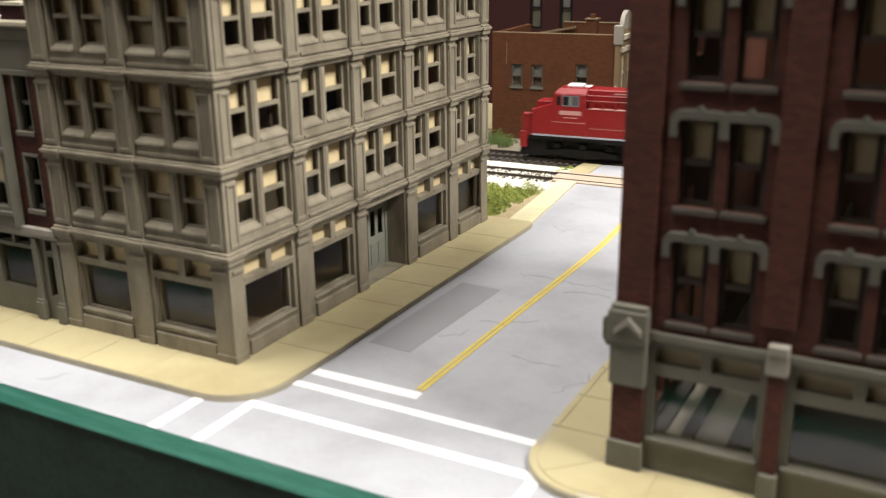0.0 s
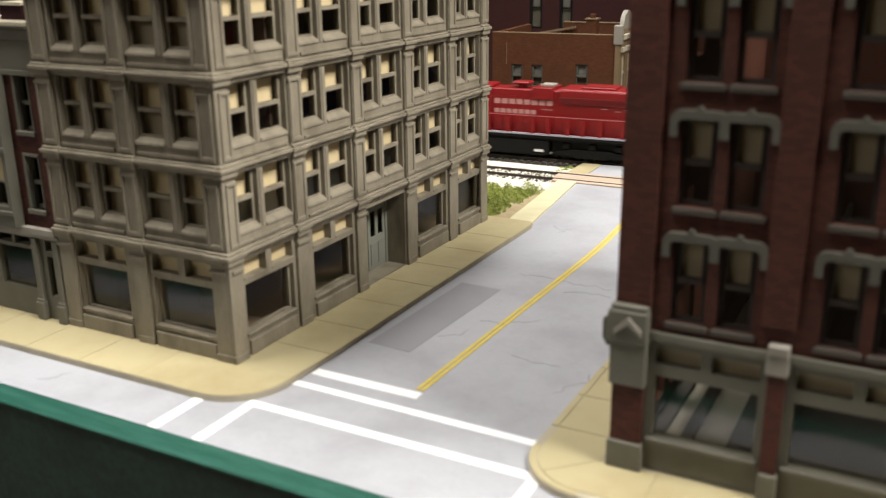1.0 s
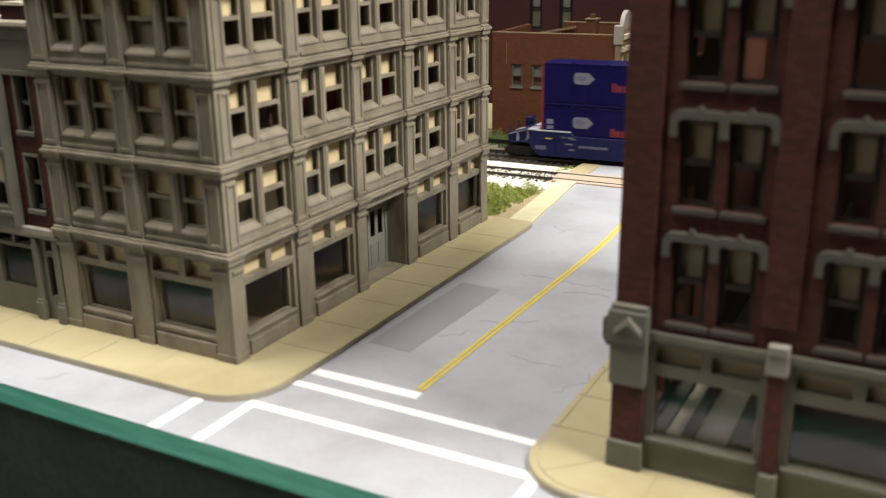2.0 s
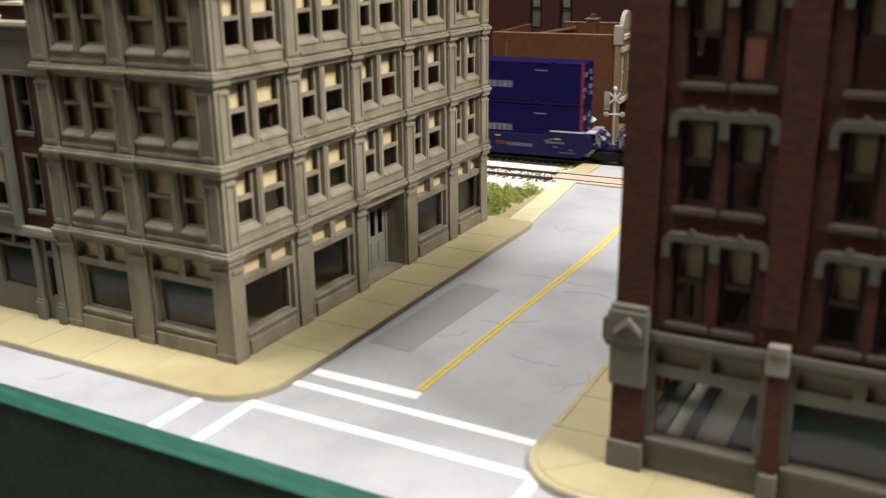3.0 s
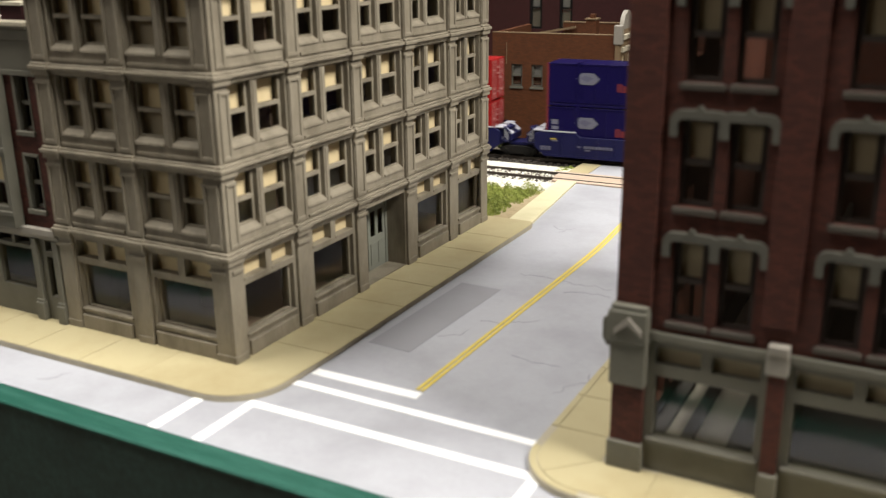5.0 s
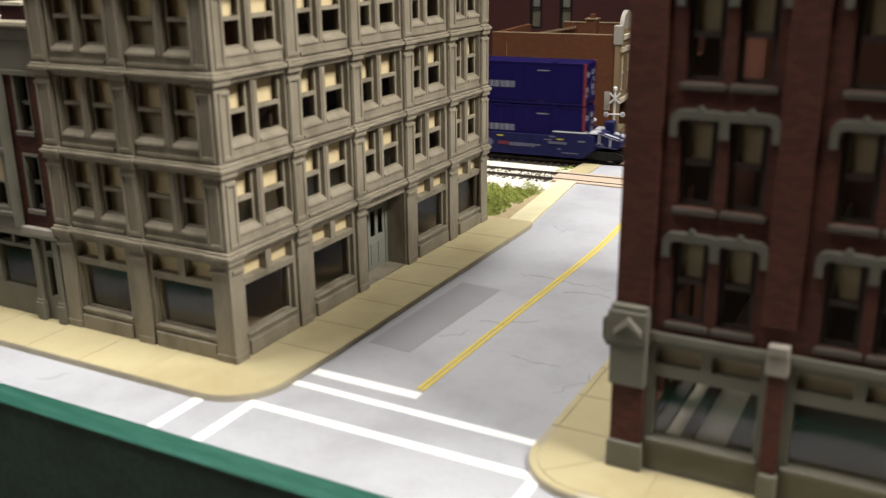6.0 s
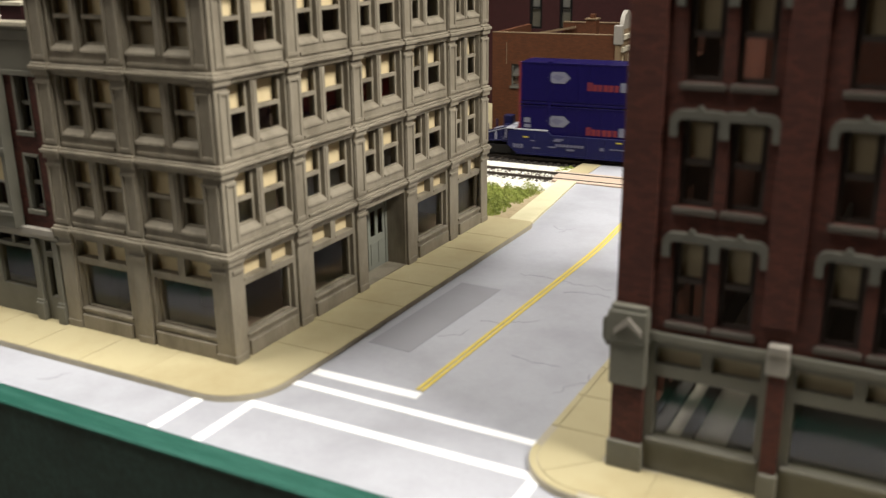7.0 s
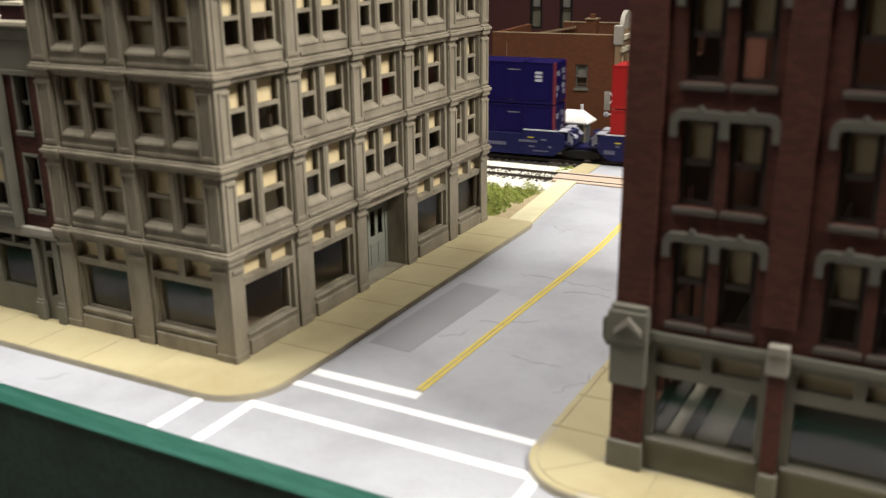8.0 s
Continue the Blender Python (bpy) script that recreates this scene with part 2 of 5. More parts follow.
def markings():
    white = "white painted stripe on the grey street"
    marking("stop_line", bar(31.5, 13.2, 83, 12.8, 5.5), -2.75, WHITE, "thick white stop line across one lane")
    marking("crosswalk_line", bar(30, 0.6, 141, -1.2, 4.0), -2.75, WHITE, white)
    marking("crosswalk_line", bar(24.5, -22.5, 151, -22.5, 4.2), -2.75, WHITE, white)
    marking("crosswalk_line", bar(26.6, -24.6, 26.6, -55.3, 4.2), -2.75, WHITE, white)
    marking("crosswalk_line", bar(4.6, -29, 4.6, -55.3, 4.4), -2.75, WHITE, white)
    marking("crosswalk_line", bar(148.9, -24.6, 148.9, -55.3, 4.2), -2.75, WHITE, white)
    for dx in (-1.15, 1.15):
        run_of = [(80.6, 17.5), (81.2, 61), (82.5, 140), (83.4, 205), (83.3, 226), (82.5, 250), (80.4, 284), (79.8, 300)]
        marking("centre_line", [(x + dx + 0.78, y) for x, y in run_of] + [(x + dx - 0.78, y) for x, y in run_of[::-1]], -2.75, YELLOW, "yellow double centre line down the street")
    ob = marking("road_patch", [(35.5, 50), (57.8, 48.5), (61, 139.4), (37.5, 140.4)], -2.85, PATCH, "darker rectangular repair patch in the street")
    # fine hand-drawn cracks
    rnd = random.Random(4)
    starts = ((60, 70, 20, 1), (70, 96, 35, 0.4), (100, 66, 25, -0.3), (92, 150, 30, 0.2), (50, 250, 18, 0.9), (42, 262, 14, -0.6), (130, 40, 30, 1.4), (60, 168, 60, 0.05), (110, 215, 26, 0.5), (-70, -46, 16, 1.2))
    for x, y, length, ang in starts:
        bm = bmesh.new()
        px, py, a = x, y, ang
        for i in range(int(length / 4)):
            a = ang + rnd.uniform(-0.8, 0.8)
            nx, ny = px + 4 * math.cos(a), py + 4 * math.sin(a)
            prism(bm, bar(px, py, nx, ny, rnd.uniform(0.12, 0.3)), -3.0, -2.94)
            px, py = nx, ny
        tagged(part("road_crack", bm, CRACK), "thin dark crack line in the grey street", "crack", kind="structure")


markings()


def arc(cx, cy, r, a0, a1, n=14):
    return [(cx + r * math.cos(radians(a0 + (a1 - a0) * i / n)), cy + r * math.sin(radians(a0 + (a1 - a0) * i / n))) for i in range(n + 1)]


def pavement(name, outline, label):
    """A raised pavement: a kerb ring with a rounded lip, and the slab surface inside it."""
    bm = bmesh.new()
    prism(bm, outline, -3.0, -0.35)
    ob = tagged(part(name, bm, KERB, None, "", 0.25), label, "pavement", kind="structure")
    return ob


LEFT_WALK = [(-900, -29.3)] + arc(5, -4, 25.3, -90, 0)[0:] + [(31.5, 249), (31.0, 252.6), (29.8, 255), (28.6, 256), (-300, 256), (-900, 256)]
RIGHT_WALK = [(900, -31)] + [(900, 256), (141, 256)] + arc(166, -6, 25, 180, 270)
pavement("pavement_west", LEFT_WALK, "tan concrete pavement with a rounded corner kerb")
pavement("pavement_east", RIGHT_WALK, "tan concrete pavement with a rounded corner kerb")


def slabs():
    """Pavement slabs laid 0.35 proud of the kerb base, with open joints between them."""
    west = bpy.data.objects["pavement_west"]
    east = bpy.data.objects["pavement_east"]
    g = 0.22
    # along the side street
    ys = [26, 56, 89, 121, 152, 184, 216, 256]
    for a, b in zip(ys[:-2], ys[1:]):
        boxes("slab", [(-30, 31.2, a + g, b - g, -0.5, 0.0)], WALKWAY, west)
    bm = bmesh.new()
    prism(bm, [(-30, -29.0)] + arc(5, -4, 25.0, -90, 0) + [(31.2, 26 - g), (-30, 26 - g)], -0.5, 0.0)
    part("slab", bm, WALKWAY, west)
    for i in range(8):
        x = -30 - 34 * i
        boxes("slab", [(x - 34 + g, x - g, -29.0, 30, -0.5, 0.0)], WALKWAY, west)
    bm = bmesh.new()
    prism(bm, [(-30, 216 + g), (31.2, 216 + g), (31.2, 249), (30.7, 252.4), (29.5, 254.8), (28.4, 255.8), (-30, 255.8)], -0.5, 0.0)
    part("slab", bm, WALKWAY, west)
    # the opposite corner
    ys = [10, 38, 66, 94, 122, 150, 178, 206, 256]
    for a, b in zip(ys, ys[1:]):
        boxes("slab", [(144.2, 220, a + g, b - g, -0.5, 0.0)], WALKWAY, east)
        boxes("kerb_stone", [(141.3, 143.8, a + g, b - g, -0.5, 0.0)], WALKWAY, east)
    bm = bmesh.new()
    prism(bm, arc(166, -6, 21.8, 180, 225, 8) + [(166, -6), (166, 10 - g), (144.2, 10 - g)], -0.5, 0.0)
    part("slab", bm, WALKWAY, east)
    bm = bmesh.new()
    prism(bm, arc(166, -6, 21.8, 226, 270, 8) + [(186, -27.8), (186, -6), (166.3, -6.2)], -0.5, 0.0)
    part("slab", bm, WALKWAY, east)
    bm = bmesh.new()
    prism(bm, arc(166, -6, 24.7, 180, 270) + arc(166, -6, 22.2, 270, 180), -0.5, 0.0)
    part("kerb_stone", bm, WALKWAY, east)
    for i in range(4):
        boxes("slab", [(186 + 34 * i + g, 220 + 34 * i - g, -27.8, -5, -0.5, 0.0)], WALKWAY, east)
    # the level strip that runs on to the crossing
    bm = bmesh.new()
    prism(bm, [(11.5, 256.4), (28.4, 256.4), (15.4, 374), (0.8, 374)], -5, -1.6)
    tagged(part("pavement_strip", bm, PALE_WALK), "pale yellow pavement strip beside the street, running to the tracks", "pavement", kind="structure")


slabs()

fascia = thing("layout_fascia", place(0, 0, 0), "dark layout front board with a scuffed green top edge", "fascia")
boxes("board", [(-1500, 1700, -66.5, -55.5, -1200, -4.4)], FASCIA, fascia)
boxes("green_edge", [(-1500, 1700, -67.2, -55.5, -4.4, -2.9)], GREEN_EDGE, fascia, "scuffed green paint", 0.4)


# ---- the grey corner building ----
def right_face(s, d, z):
    return (d, s, z)


def front_face(s, d, z):
    return (-s, -d, z)


def fbox(bm, face, s0, s1, d0, d1, z0, z1):
    a, b = face(s0, d0, z0), face(s1, d1, z1)
    box(bm, a[0], b[0], a[1], b[1], z0, z1)


def fprism(bm, face, s0, s1, profile):
    """A moulding with the profile (outward, up), pulled along the wall."""
    a = [bm.verts.new(face(s0, d, z)) for d, z in profile]
    b = [bm.verts.new(face(s1, d, z)) for d, z in profile]
    n = len(profile)
    made = [bm.faces.new(a), bm.faces.new(b[::-1])]
    for i in range(n):
        made.append(bm.faces.new((a[i], b[i], b[(i + 1) % n], a[(i + 1) % n])))
    bmesh.ops.recalc_face_normals(bm, faces=made)


def sash_window(parent, face, s0, s1, z0, z1, d, frame_mat, blind_drop=0.5, width=1.1, setback=0.55, paper=None):
    """A double-hung window: outer frame, two sashes, glazing, and a blind over the upper part."""
    zm = z0 + (z1 - z0) * 0.5
    bm = bmesh.new()
    for a, b, lo, hi in ((s0, s0 + width, z0, z1), (s1 - width, s1, z0, z1), (s0 + width, s1 - width, z1 - width, z1), (s0 + width, s1 - width, z0, z0 + width)):
        fbox(bm, face, a, b, d - 1.2, d, lo, hi)
    win = part("window", bm, frame_mat, parent)
    bm = bmesh.new()
    fbox(bm, face, s0 + width, s1 - width, d - 0.9, d + 1.1, zm - 0.9, zm + 0.9)
    fbox(bm, face, s0 + width, s0 + width + 0.5, d - 0.6, d + 0.5, zm + 0.9, z1 - width)
    fbox(bm, face, s1 - width - 0.5, s1 - width, d - 0.6, d + 0.5, zm + 0.9, z1 - width)
    part("sash", bm, frame_mat, win)
    bm = bmesh.new()
    fbox(bm, face, s0 + width, s1 - width, d - 1.0, d - 0.85, z0 + width, zm - 0.9)
    ob = part("pane", bm, PLAIN_GLASS, win)
    ob.visible_shadow = False
    if blind_drop:
        bm = bmesh.new()
        lo = z1 - (z1 - z0) * blind_drop
        fbox(bm, face, s0 + width * 0.6, s1 - width * 0.6, d - setback - 0.2, d - setback, lo, z1 - 0.3)
        part("blind", bm, paper or BLIND, win, "cream paper blind")
    return win


def pierced(bm, face, s0, s1, z0, z1, d0, d1, holes):
    """One connected wall slab with rectangular holes (s0, s1, z0, z1) through it."""
    ss = sorted({s0, s1} | {v for h in holes for v in h[:2] if s0 < v < s1})
    zs = sorted({z0, z1} | {v for h in holes for v in h[2:] if z0 < v < z1})
    verts = {}

    def v(i, j, k):
        if (i, j, k) not in verts:
            verts[i, j, k] = bm.verts.new(face(ss[i], (d0, d1)[k], zs[j]))
        return verts[i, j, k]

    def solid(i, j):
        if not (0 <= i < len(ss) - 1 and 0 <= j < len(zs) - 1):
            return False
        a, c = (ss[i] + ss[i + 1]) / 2, (zs[j] + zs[j + 1]) / 2
        return not any(h[0] < a < h[1] and h[2] < c < h[3] for h in holes)

    made = []
    for i in range(len(ss) - 1):
        for j in range(len(zs) - 1):
            if not solid(i, j):
                continue
            for k in (0, 1):
                made.append(bm.faces.new([v(i, j, k), v(i + 1, j, k), v(i + 1, j + 1, k), v(i, j + 1, k)]))
            for di, dj, e in ((-1, 0, ((i, j), (i, j + 1))), (1, 0, ((i + 1, j), (i + 1, j + 1))), (0, -1, ((i, j), (i + 1, j))), (0, 1, ((i, j + 1), (i + 1, j + 1)))):
                if not solid(i + di, j + dj):
                    made.append(bm.faces.new([v(*e[0], 0), v(*e[1], 0), v(*e[1], 1), v(*e[0], 1)]))
    bmesh.ops.recalc_face_normals(bm, faces=made)


FLOORS = (49, 86, 123, 160)


def window_pair(k, bays):
    """The two window openings of a bay, between its pilasters and the slim mullion; the end bays are narrower."""
    if bays == 2:
        return (((9.2, 24.2), (28.6, 45.0)), ((6.0, 21.2), (25.4, 38.6)))[k]
    mid = (24.6, 23.9, 23.3, 22.2, 20.8)[k]
    return (7.4 if k == 0 else 7.6 - 0.6 * k, mid - 2.0), (mid + 2.0, (44.9, 44.5, 43.8, 42.6, 37.6)[k])


def grey_building():
    b = thing("corner_building", place(0, 0, 0), "greige four-storey corner building with cream window blinds", "building")
    T = 7.0

    def face_wall(face, bays, length, door_bay):
        wall = bmesh.new()
        holes = []
        for k in range(bays):
            o = 50 * k
            for lo, hi in zip(FLOORS, FLOORS[1:]):
                holes += [(o + a, o + c, lo + 6.2, hi - 4.2) for a, c in window_pair(k, bays)]
            if k == door_bay:
                holes.append((o + 6, o + 45, -1, 42))
            else:
                e = 40 if k == bays - 1 else 43.5
                holes += [(o + 9.5, o + e, 9.5, 32.5), (o + 9.5, o + e / 2 + 2.7, 35, 43.5), (o + e / 2 + 6.7, o + e, 35, 43.5)]
        start = T if face is front_face else 0
        # the plain top 40 units, out of view, are added to shade the pavement
        pierced(wall, face, start, length, 0, FLOORS[-1] + 40, -T, 0, holes)
        part("wall", wall, GREIGE, b)
        # belts
        for z in FLOORS:
            bm = bmesh.new()
            for d, lo, hi in ((1.0, z - 4.4, z - 3.2), (1.8, z - 3.2, z - 2.0), (3.0, z - 2.0, z - 0.5), (1.7, z - 0.5, z + 0.4)):
                fbox(bm, face, -d if face is right_face else 0, length, 0, d, lo, hi)
            part("belt_course", bm, GREIGE, b, "", 0.25)
        # pilasters, one to a storey, with a raised border and a cap
        edges = [0] + [50 * k for k in range(1, bays)] + [length]
        tops = (0,) + FLOORS
        for i, s in enumerate(edges):
            s0, s1 = (0, 6.6 if face is right_face else 8.6) if i == 0 else (length - 9, length) if i == len(edges) - 1 else (s - 4.3, s + 4.3)
            for lo, hi in zip(tops, tops[1:]):
                bm = bmesh.new()
                if i == 0:
                    fbox(bm, face, s0 - (1.6 if face is right_face else 0), s1, 0, 1.6, lo + 0.6, hi - 5.0)
                else:
                    fbox(bm, face, s0, s1, 0, 1.6, lo + 0.6 * (lo > 0), hi - 5.0)
                if lo > 0:
                    for a, c in ((s0 + 0.3, s0 + 1.9), (s1 - 1.6, s1)):
                        fbox(bm, face, a, c, 1.6, 2.3, lo + 2, hi - 8.5)
                    fbox(bm, face, s0 + (0.2 if i == 0 else -0.3), s1 + 0.3, 1.6, 2.5, hi - 8.5, hi - 7.0)
                    fbox(bm, face, s0 + 1.6, s1 - 1.6, 1.6, 2.3, lo + 2, lo + 4)
                else:
                    fbox(bm, face, s0 - (0.2 if i else 2.0 if face is right_face else 0), s1 + 0.2, 0, 2.0, -0.05, 3.4)
                    fbox(bm, face, s0 + (0.2 if i == 0 else -0.3), s1 + 0.3, 1.6, 2.6, hi - 9, hi - 7.4)
                pil = part("pilaster", bm, GREIGE, b, "", 0.2)
                bm = bmesh.new()
                for over, d, za, zb in ((0.6, 3.1, hi - 4.8, hi - 2.2), (1.3, 4.0, hi - 2.2, hi - 0.3), (0.6, 3.0, hi - 0.3, hi + 0.9)):
                    q = over if i else (d if face is right_face else 0)
                    fbox(bm, face, s0 - q, s1 + over, 0, d, za, zb)
                part("cap", bm, GREIGE, pil, "", 0.3)
        # windows and sills
        for k in range(bays):
            o = 50 * k
            for lo, hi in zip(FLOORS, FLOORS[1:]):
                for a, c in window_pair(k, bays):
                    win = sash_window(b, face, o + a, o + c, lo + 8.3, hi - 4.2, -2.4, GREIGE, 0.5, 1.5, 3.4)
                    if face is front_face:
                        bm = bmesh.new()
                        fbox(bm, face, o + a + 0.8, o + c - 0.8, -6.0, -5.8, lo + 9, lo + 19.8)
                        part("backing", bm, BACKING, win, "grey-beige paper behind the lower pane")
                    # a deep sloping sill that fills the foot of the recess
                    bm = bmesh.new()
                    fprism(bm, face, o + a + 0.02, o + c - 0.02, [(-5.0, lo + 6.2), (-5.0, lo + 9.0), (-2.4, lo + 8.9), (0.5, lo + 7.0), (0.7, lo + 6.0), (0.02, lo + 5.6), (0.02, lo + 6.2)])
                    part("sill", bm, GREIGE, win)
                    # a stepped jamb on the pilaster's side
                    bm = bmesh.new()
                    outer = (o + a - 0.9, o + a) if a < 15 else (o + c, o + c + 0.9)
                    fbox(bm, face, *outer, 0, 0.5, lo + 5.4, hi - 5)
                    part("architrave", bm, GREIGE, win, "", 0.15)
                bm = bmesh.new()
                w0, w1 = window_pair(k, bays)
                fbox(bm, face, o + w0[1] + 0.9, o + w1[0] - 0.9, 0, 0.5, lo + 6, hi - 5.5)
                part("mullion_strip", bm, GREIGE, b, "", 0.2)
                bm = bmesh.new()
                fbox(bm, face, o + 7.5, o + (40 if k == bays - 1 else 44.5), 0, 0.8, lo + 1.6, lo + 2.8)
                part("spandrel_moulding", bm, GREIGE, b)
            if k == door_bay:
                continue
            shop = bmesh.new()
            e = 40 if k == bays - 1 else 43.5
            for a, c, lo, hi in ((9.5, 11, 9.5, 32.5), (e - 1.5, e, 9.5, 32.5), (11, e - 1.5, 31.2, 32.5), (11, e - 1.5, 9.5, 11)):
                fbox(shop, face, o + a, o + c, -4, -2.2, lo, hi)
            win = part("shop_window", shop, GREIGE, b)
            bm = bmesh.new()
            fbox(bm, face, o + 11, o + e - 1.5, -3.4, -3.2, 11, 31.2)
            part("pane", bm, PLAIN_GLASS, win).visible_shadow = False
            bm = bmesh.new()
            fbox(bm, face, o + 8.5, o + e + 0.6, -2.1, 1.0, 8.9, 10.4)
            part("sill", bm, GREIGE, win, "", 0.3)
            bm = bmesh.new()
            fbox(bm, face, o + 9.2, o + e + 0.6, 0, 1.4, 0, 7.0)
            part("stall_riser", bm, GREIGE, win, "", 0.3)
            for a, c in ((9.5, e / 2 + 2.7), (e / 2 + 6.7, e)):
                bm = bmesh.new()
                fbox(bm, face, o + a, o + c, -4.6, -4.0, 35, 43.5)
                part("transom_panel", bm, BLIND, win, "cream panel over the shop window")
                bm = bmesh.new()
                fbox(bm, face, o + a - 0.4, o + c + 0.4, -4.5, 0.4, 34.4, 35.5)
                part("ledge", bm, GREIGE, win)

    face_wall(front_face, 2, 100, -1)
    face_wall(right_face, 5, 247, 2)
    # recessed entrance
    boxes("entrance_side", [(-14, -7, 103, 106, 0, 42)], GREIGE, b)
    boxes("entrance_side", [(-14, -7, 145, 148, 0, 42)], GREIGE, b)
    boxes("entrance_ceiling", [(-14, -7, 106, 145, 42, 44)], GREIGE, b)
    boxes("threshold", [(-14, -0.2, 106, 145, 0, 0.5)], GREIGE, b)
    bm = bmesh.new()
    pierced(bm, right_face, 106, 145, 0.5, 42, -13, -11.5, [(108, 125, 0.4, 35.5), (126, 143, 0.4, 35.5), (108, 143, 37, 40.5)])
    part("door_frame", bm, DOORPAINT, b)
    for a in (108, 126):
        bm = bmesh.new()
        pierced(bm, right_face, a + 0.2, a + 16.8, 0.5, 35.3, -12.8, -11.9, [(a + 2.2, a + 7, 19, 33), (a + 9.8, a + 14.6, 19, 33)])
        door = part("door", bm, DOORPAINT, b, "grey-green panelled door with tall narrow lights")
        for q in (2.2, 9.8):
            boxes("pane", [(-12.5, -12.3, a + q, a + q + 4.8, 19, 33)], PLAIN_GLASS, door)
            boxes("door_panel", [(-11.9, -11.5, a + q - 0.4, a + q + 5.4, 3, 15)], DOORPAINT, door)
    # floors and inner shell keep the rooms dark
    for z in (0.4, 45, 82, 119, 156):
        boxes("floor_slab", [(-93, -14.5, 7, 240, z, z + 1)], INSIDE, b)
    boxes("partition", [(-60, -58, 45, 240, 1.4, 45)] + [(-60, -58, 45, 240, z + 1, z + 37) for z in (45, 82, 119)]
          + [(-58, -7, 43, 45, 1.4, 45)] + [(-93, -7, 43, 45, z + 1, z + 37) for z in (45, 82, 119)], INSIDE, b)
    boxes("back_wall", [(-100, -93, 7, 247, 0, 200), (-93, -7, 240, 246.9, 0, 200)], GREIGE, b)
    boxes("roof", [(-93, -7, 7, 240, 192, 195)], TAR_AND_SHADE, b)
    return b


grey_building()
# ---- the maroon brick building across the street ----
def maroon_building():
    b = thing("brick_building", place(169, -5, 0), "maroon brick building with grey stone hoods over a shopfront", "building")

    def face(s, d, z):
        return (s, -d, z)

    # height and depth out of view are chosen to shade the street
    W, TOP = 106, 205
    floors = ((54, 83), (92, 121), (130, 159), (168, 197))
    wins = [(o + a, o + a + 11) for o in (0, 45) for a in (17, 31.5)]
    bm = bmesh.new()
    pierced(bm, face, 0, W, 51, TOP, -6, 0, [(a, c, lo + 1.2, hi) for a, c in wins for lo, hi in floors])
    part("wall", bm, MAROON, b)
    for s0, s1 in ((0, 11.5), (45.5, 55.5), (W - 10, W)):
        bm = bmesh.new()
        fbox(bm, face, s0, s1, 0, 1.8, 59, TOP)
        part("pilaster", bm, MAROON, b, "", 0.2)
    for a, c in wins:
        for lo, hi in floors:
            win = sash_window(b, face, a, c, lo + 1.2, hi, -2.2, FRAME_BROWN, 0.47, 1.6, 1.6, SHADED_BLIND)
            bm = bmesh.new()
            fbox(bm, face, a - 1.2, c + 1.2, -2.2, 1.2, lo - 1.0, lo + 1.1)
            part("sill", bm, BROWN_STONE, win, "brownish stone sill", 0.25)
    # paired hoods with rounded shoulders, drops and a small crest
    for o in (0, 45):
        for lo, hi in floors:
            for a in (17, 31.5):
                bm = bmesh.new()
                m0, m1 = o + a - 3.2, o + a + 14.2
                t = hi + 2.2
                out = [(m0, hi - 6)] + [(m0 + 3.4 - 3.4 * math.cos(q * math.pi / 10), t - 3.4 + 3.4 * math.sin(q * math.pi / 10)) for q in range(6)]
                mid = (m0 + m1) / 2
                out += [(mid - 1.3, t), (mid - 0.8, t + 1.0), (mid, t + 1.5), (mid + 0.8, t + 1.0), (mid + 1.3, t)]
                out += [(m1 - 3.4 + 3.4 * math.sin(q * math.pi / 10), t - 3.4 + 3.4 * math.cos(q * math.pi / 10)) for q in range(6)]
                out += [(m1, hi - 6), (m1 - 2.3, hi - 6), (m1 - 2.3, hi - 1.8), (m1 - 3.4, hi - 0.6), (m0 + 3.4, hi - 0.6), (m0 + 2.3, hi - 1.8), (m0 + 2.3, hi - 6)]
                side_prism(bm, out, -1.8 + (0.06 if a > 20 else 0), 0)
                part("window_hood", bm, HOOD_STONE, b, "grey moulded hood")
    # shopfront
    for s0, s1, mat_mid in ((0, 10.5, MAROON), (49, 54, MAROON), (W - 10, W, MAROON)):
        corner = s0 == 0 or s1 == W
        boxes("plinth", [(s0 - 0.8 * corner, s1 + 0.8, -3.4, 6, 0, 10)], STONE, b, "", 0.35)
        boxes("pier", [(s0, s1, -2.2, 6, 10, 31 if corner else 44)], MAROON, b)
        if corner:
            pier = boxes("corner_block", [(s0 - 1.0, s1 + 0.6, -3.6, 6, 31, 46), (s0 - 1.8, s1 + 0.8, -4.4, 6, 46, 57.5), (s0 - 1.0, s1 + 0.6, -3.8, 6, 57.5, 59.5)], STONE, b, "carved grey stone block with a pointed moulding", 0.4)
            bm = bmesh.new()
            m = (s0 + s1) / 2
            side_prism(bm, [(m - 4.5, 49.5), (m - 4.5, 51.5), (m, 55.8), (m + 4.5, 51.5), (m + 4.5, 49.5), (m, 53.4)], -5.4, -4.4)
            part("chevron", bm, PALE_TRIM, pier)
            bm = bmesh.new()
            side_prism(bm, [(s0 - 3.6, 47), (s0 - 1.8, 44), (s0 - 1.8, 55), (s0 - 3.6, 53.5)], -3.4, 4)
            part("bracket", bm, STONE, pier)
        else:
            pier = boxes("pier_cap", [(s0 - 0.8, s1 + 0.8, -3.0, 6, 44, 51), (s0 - 0.6, s1 + 0.6, -3.6, 2, 51, 54)], PALE_TRIM, b, "", 0.3)
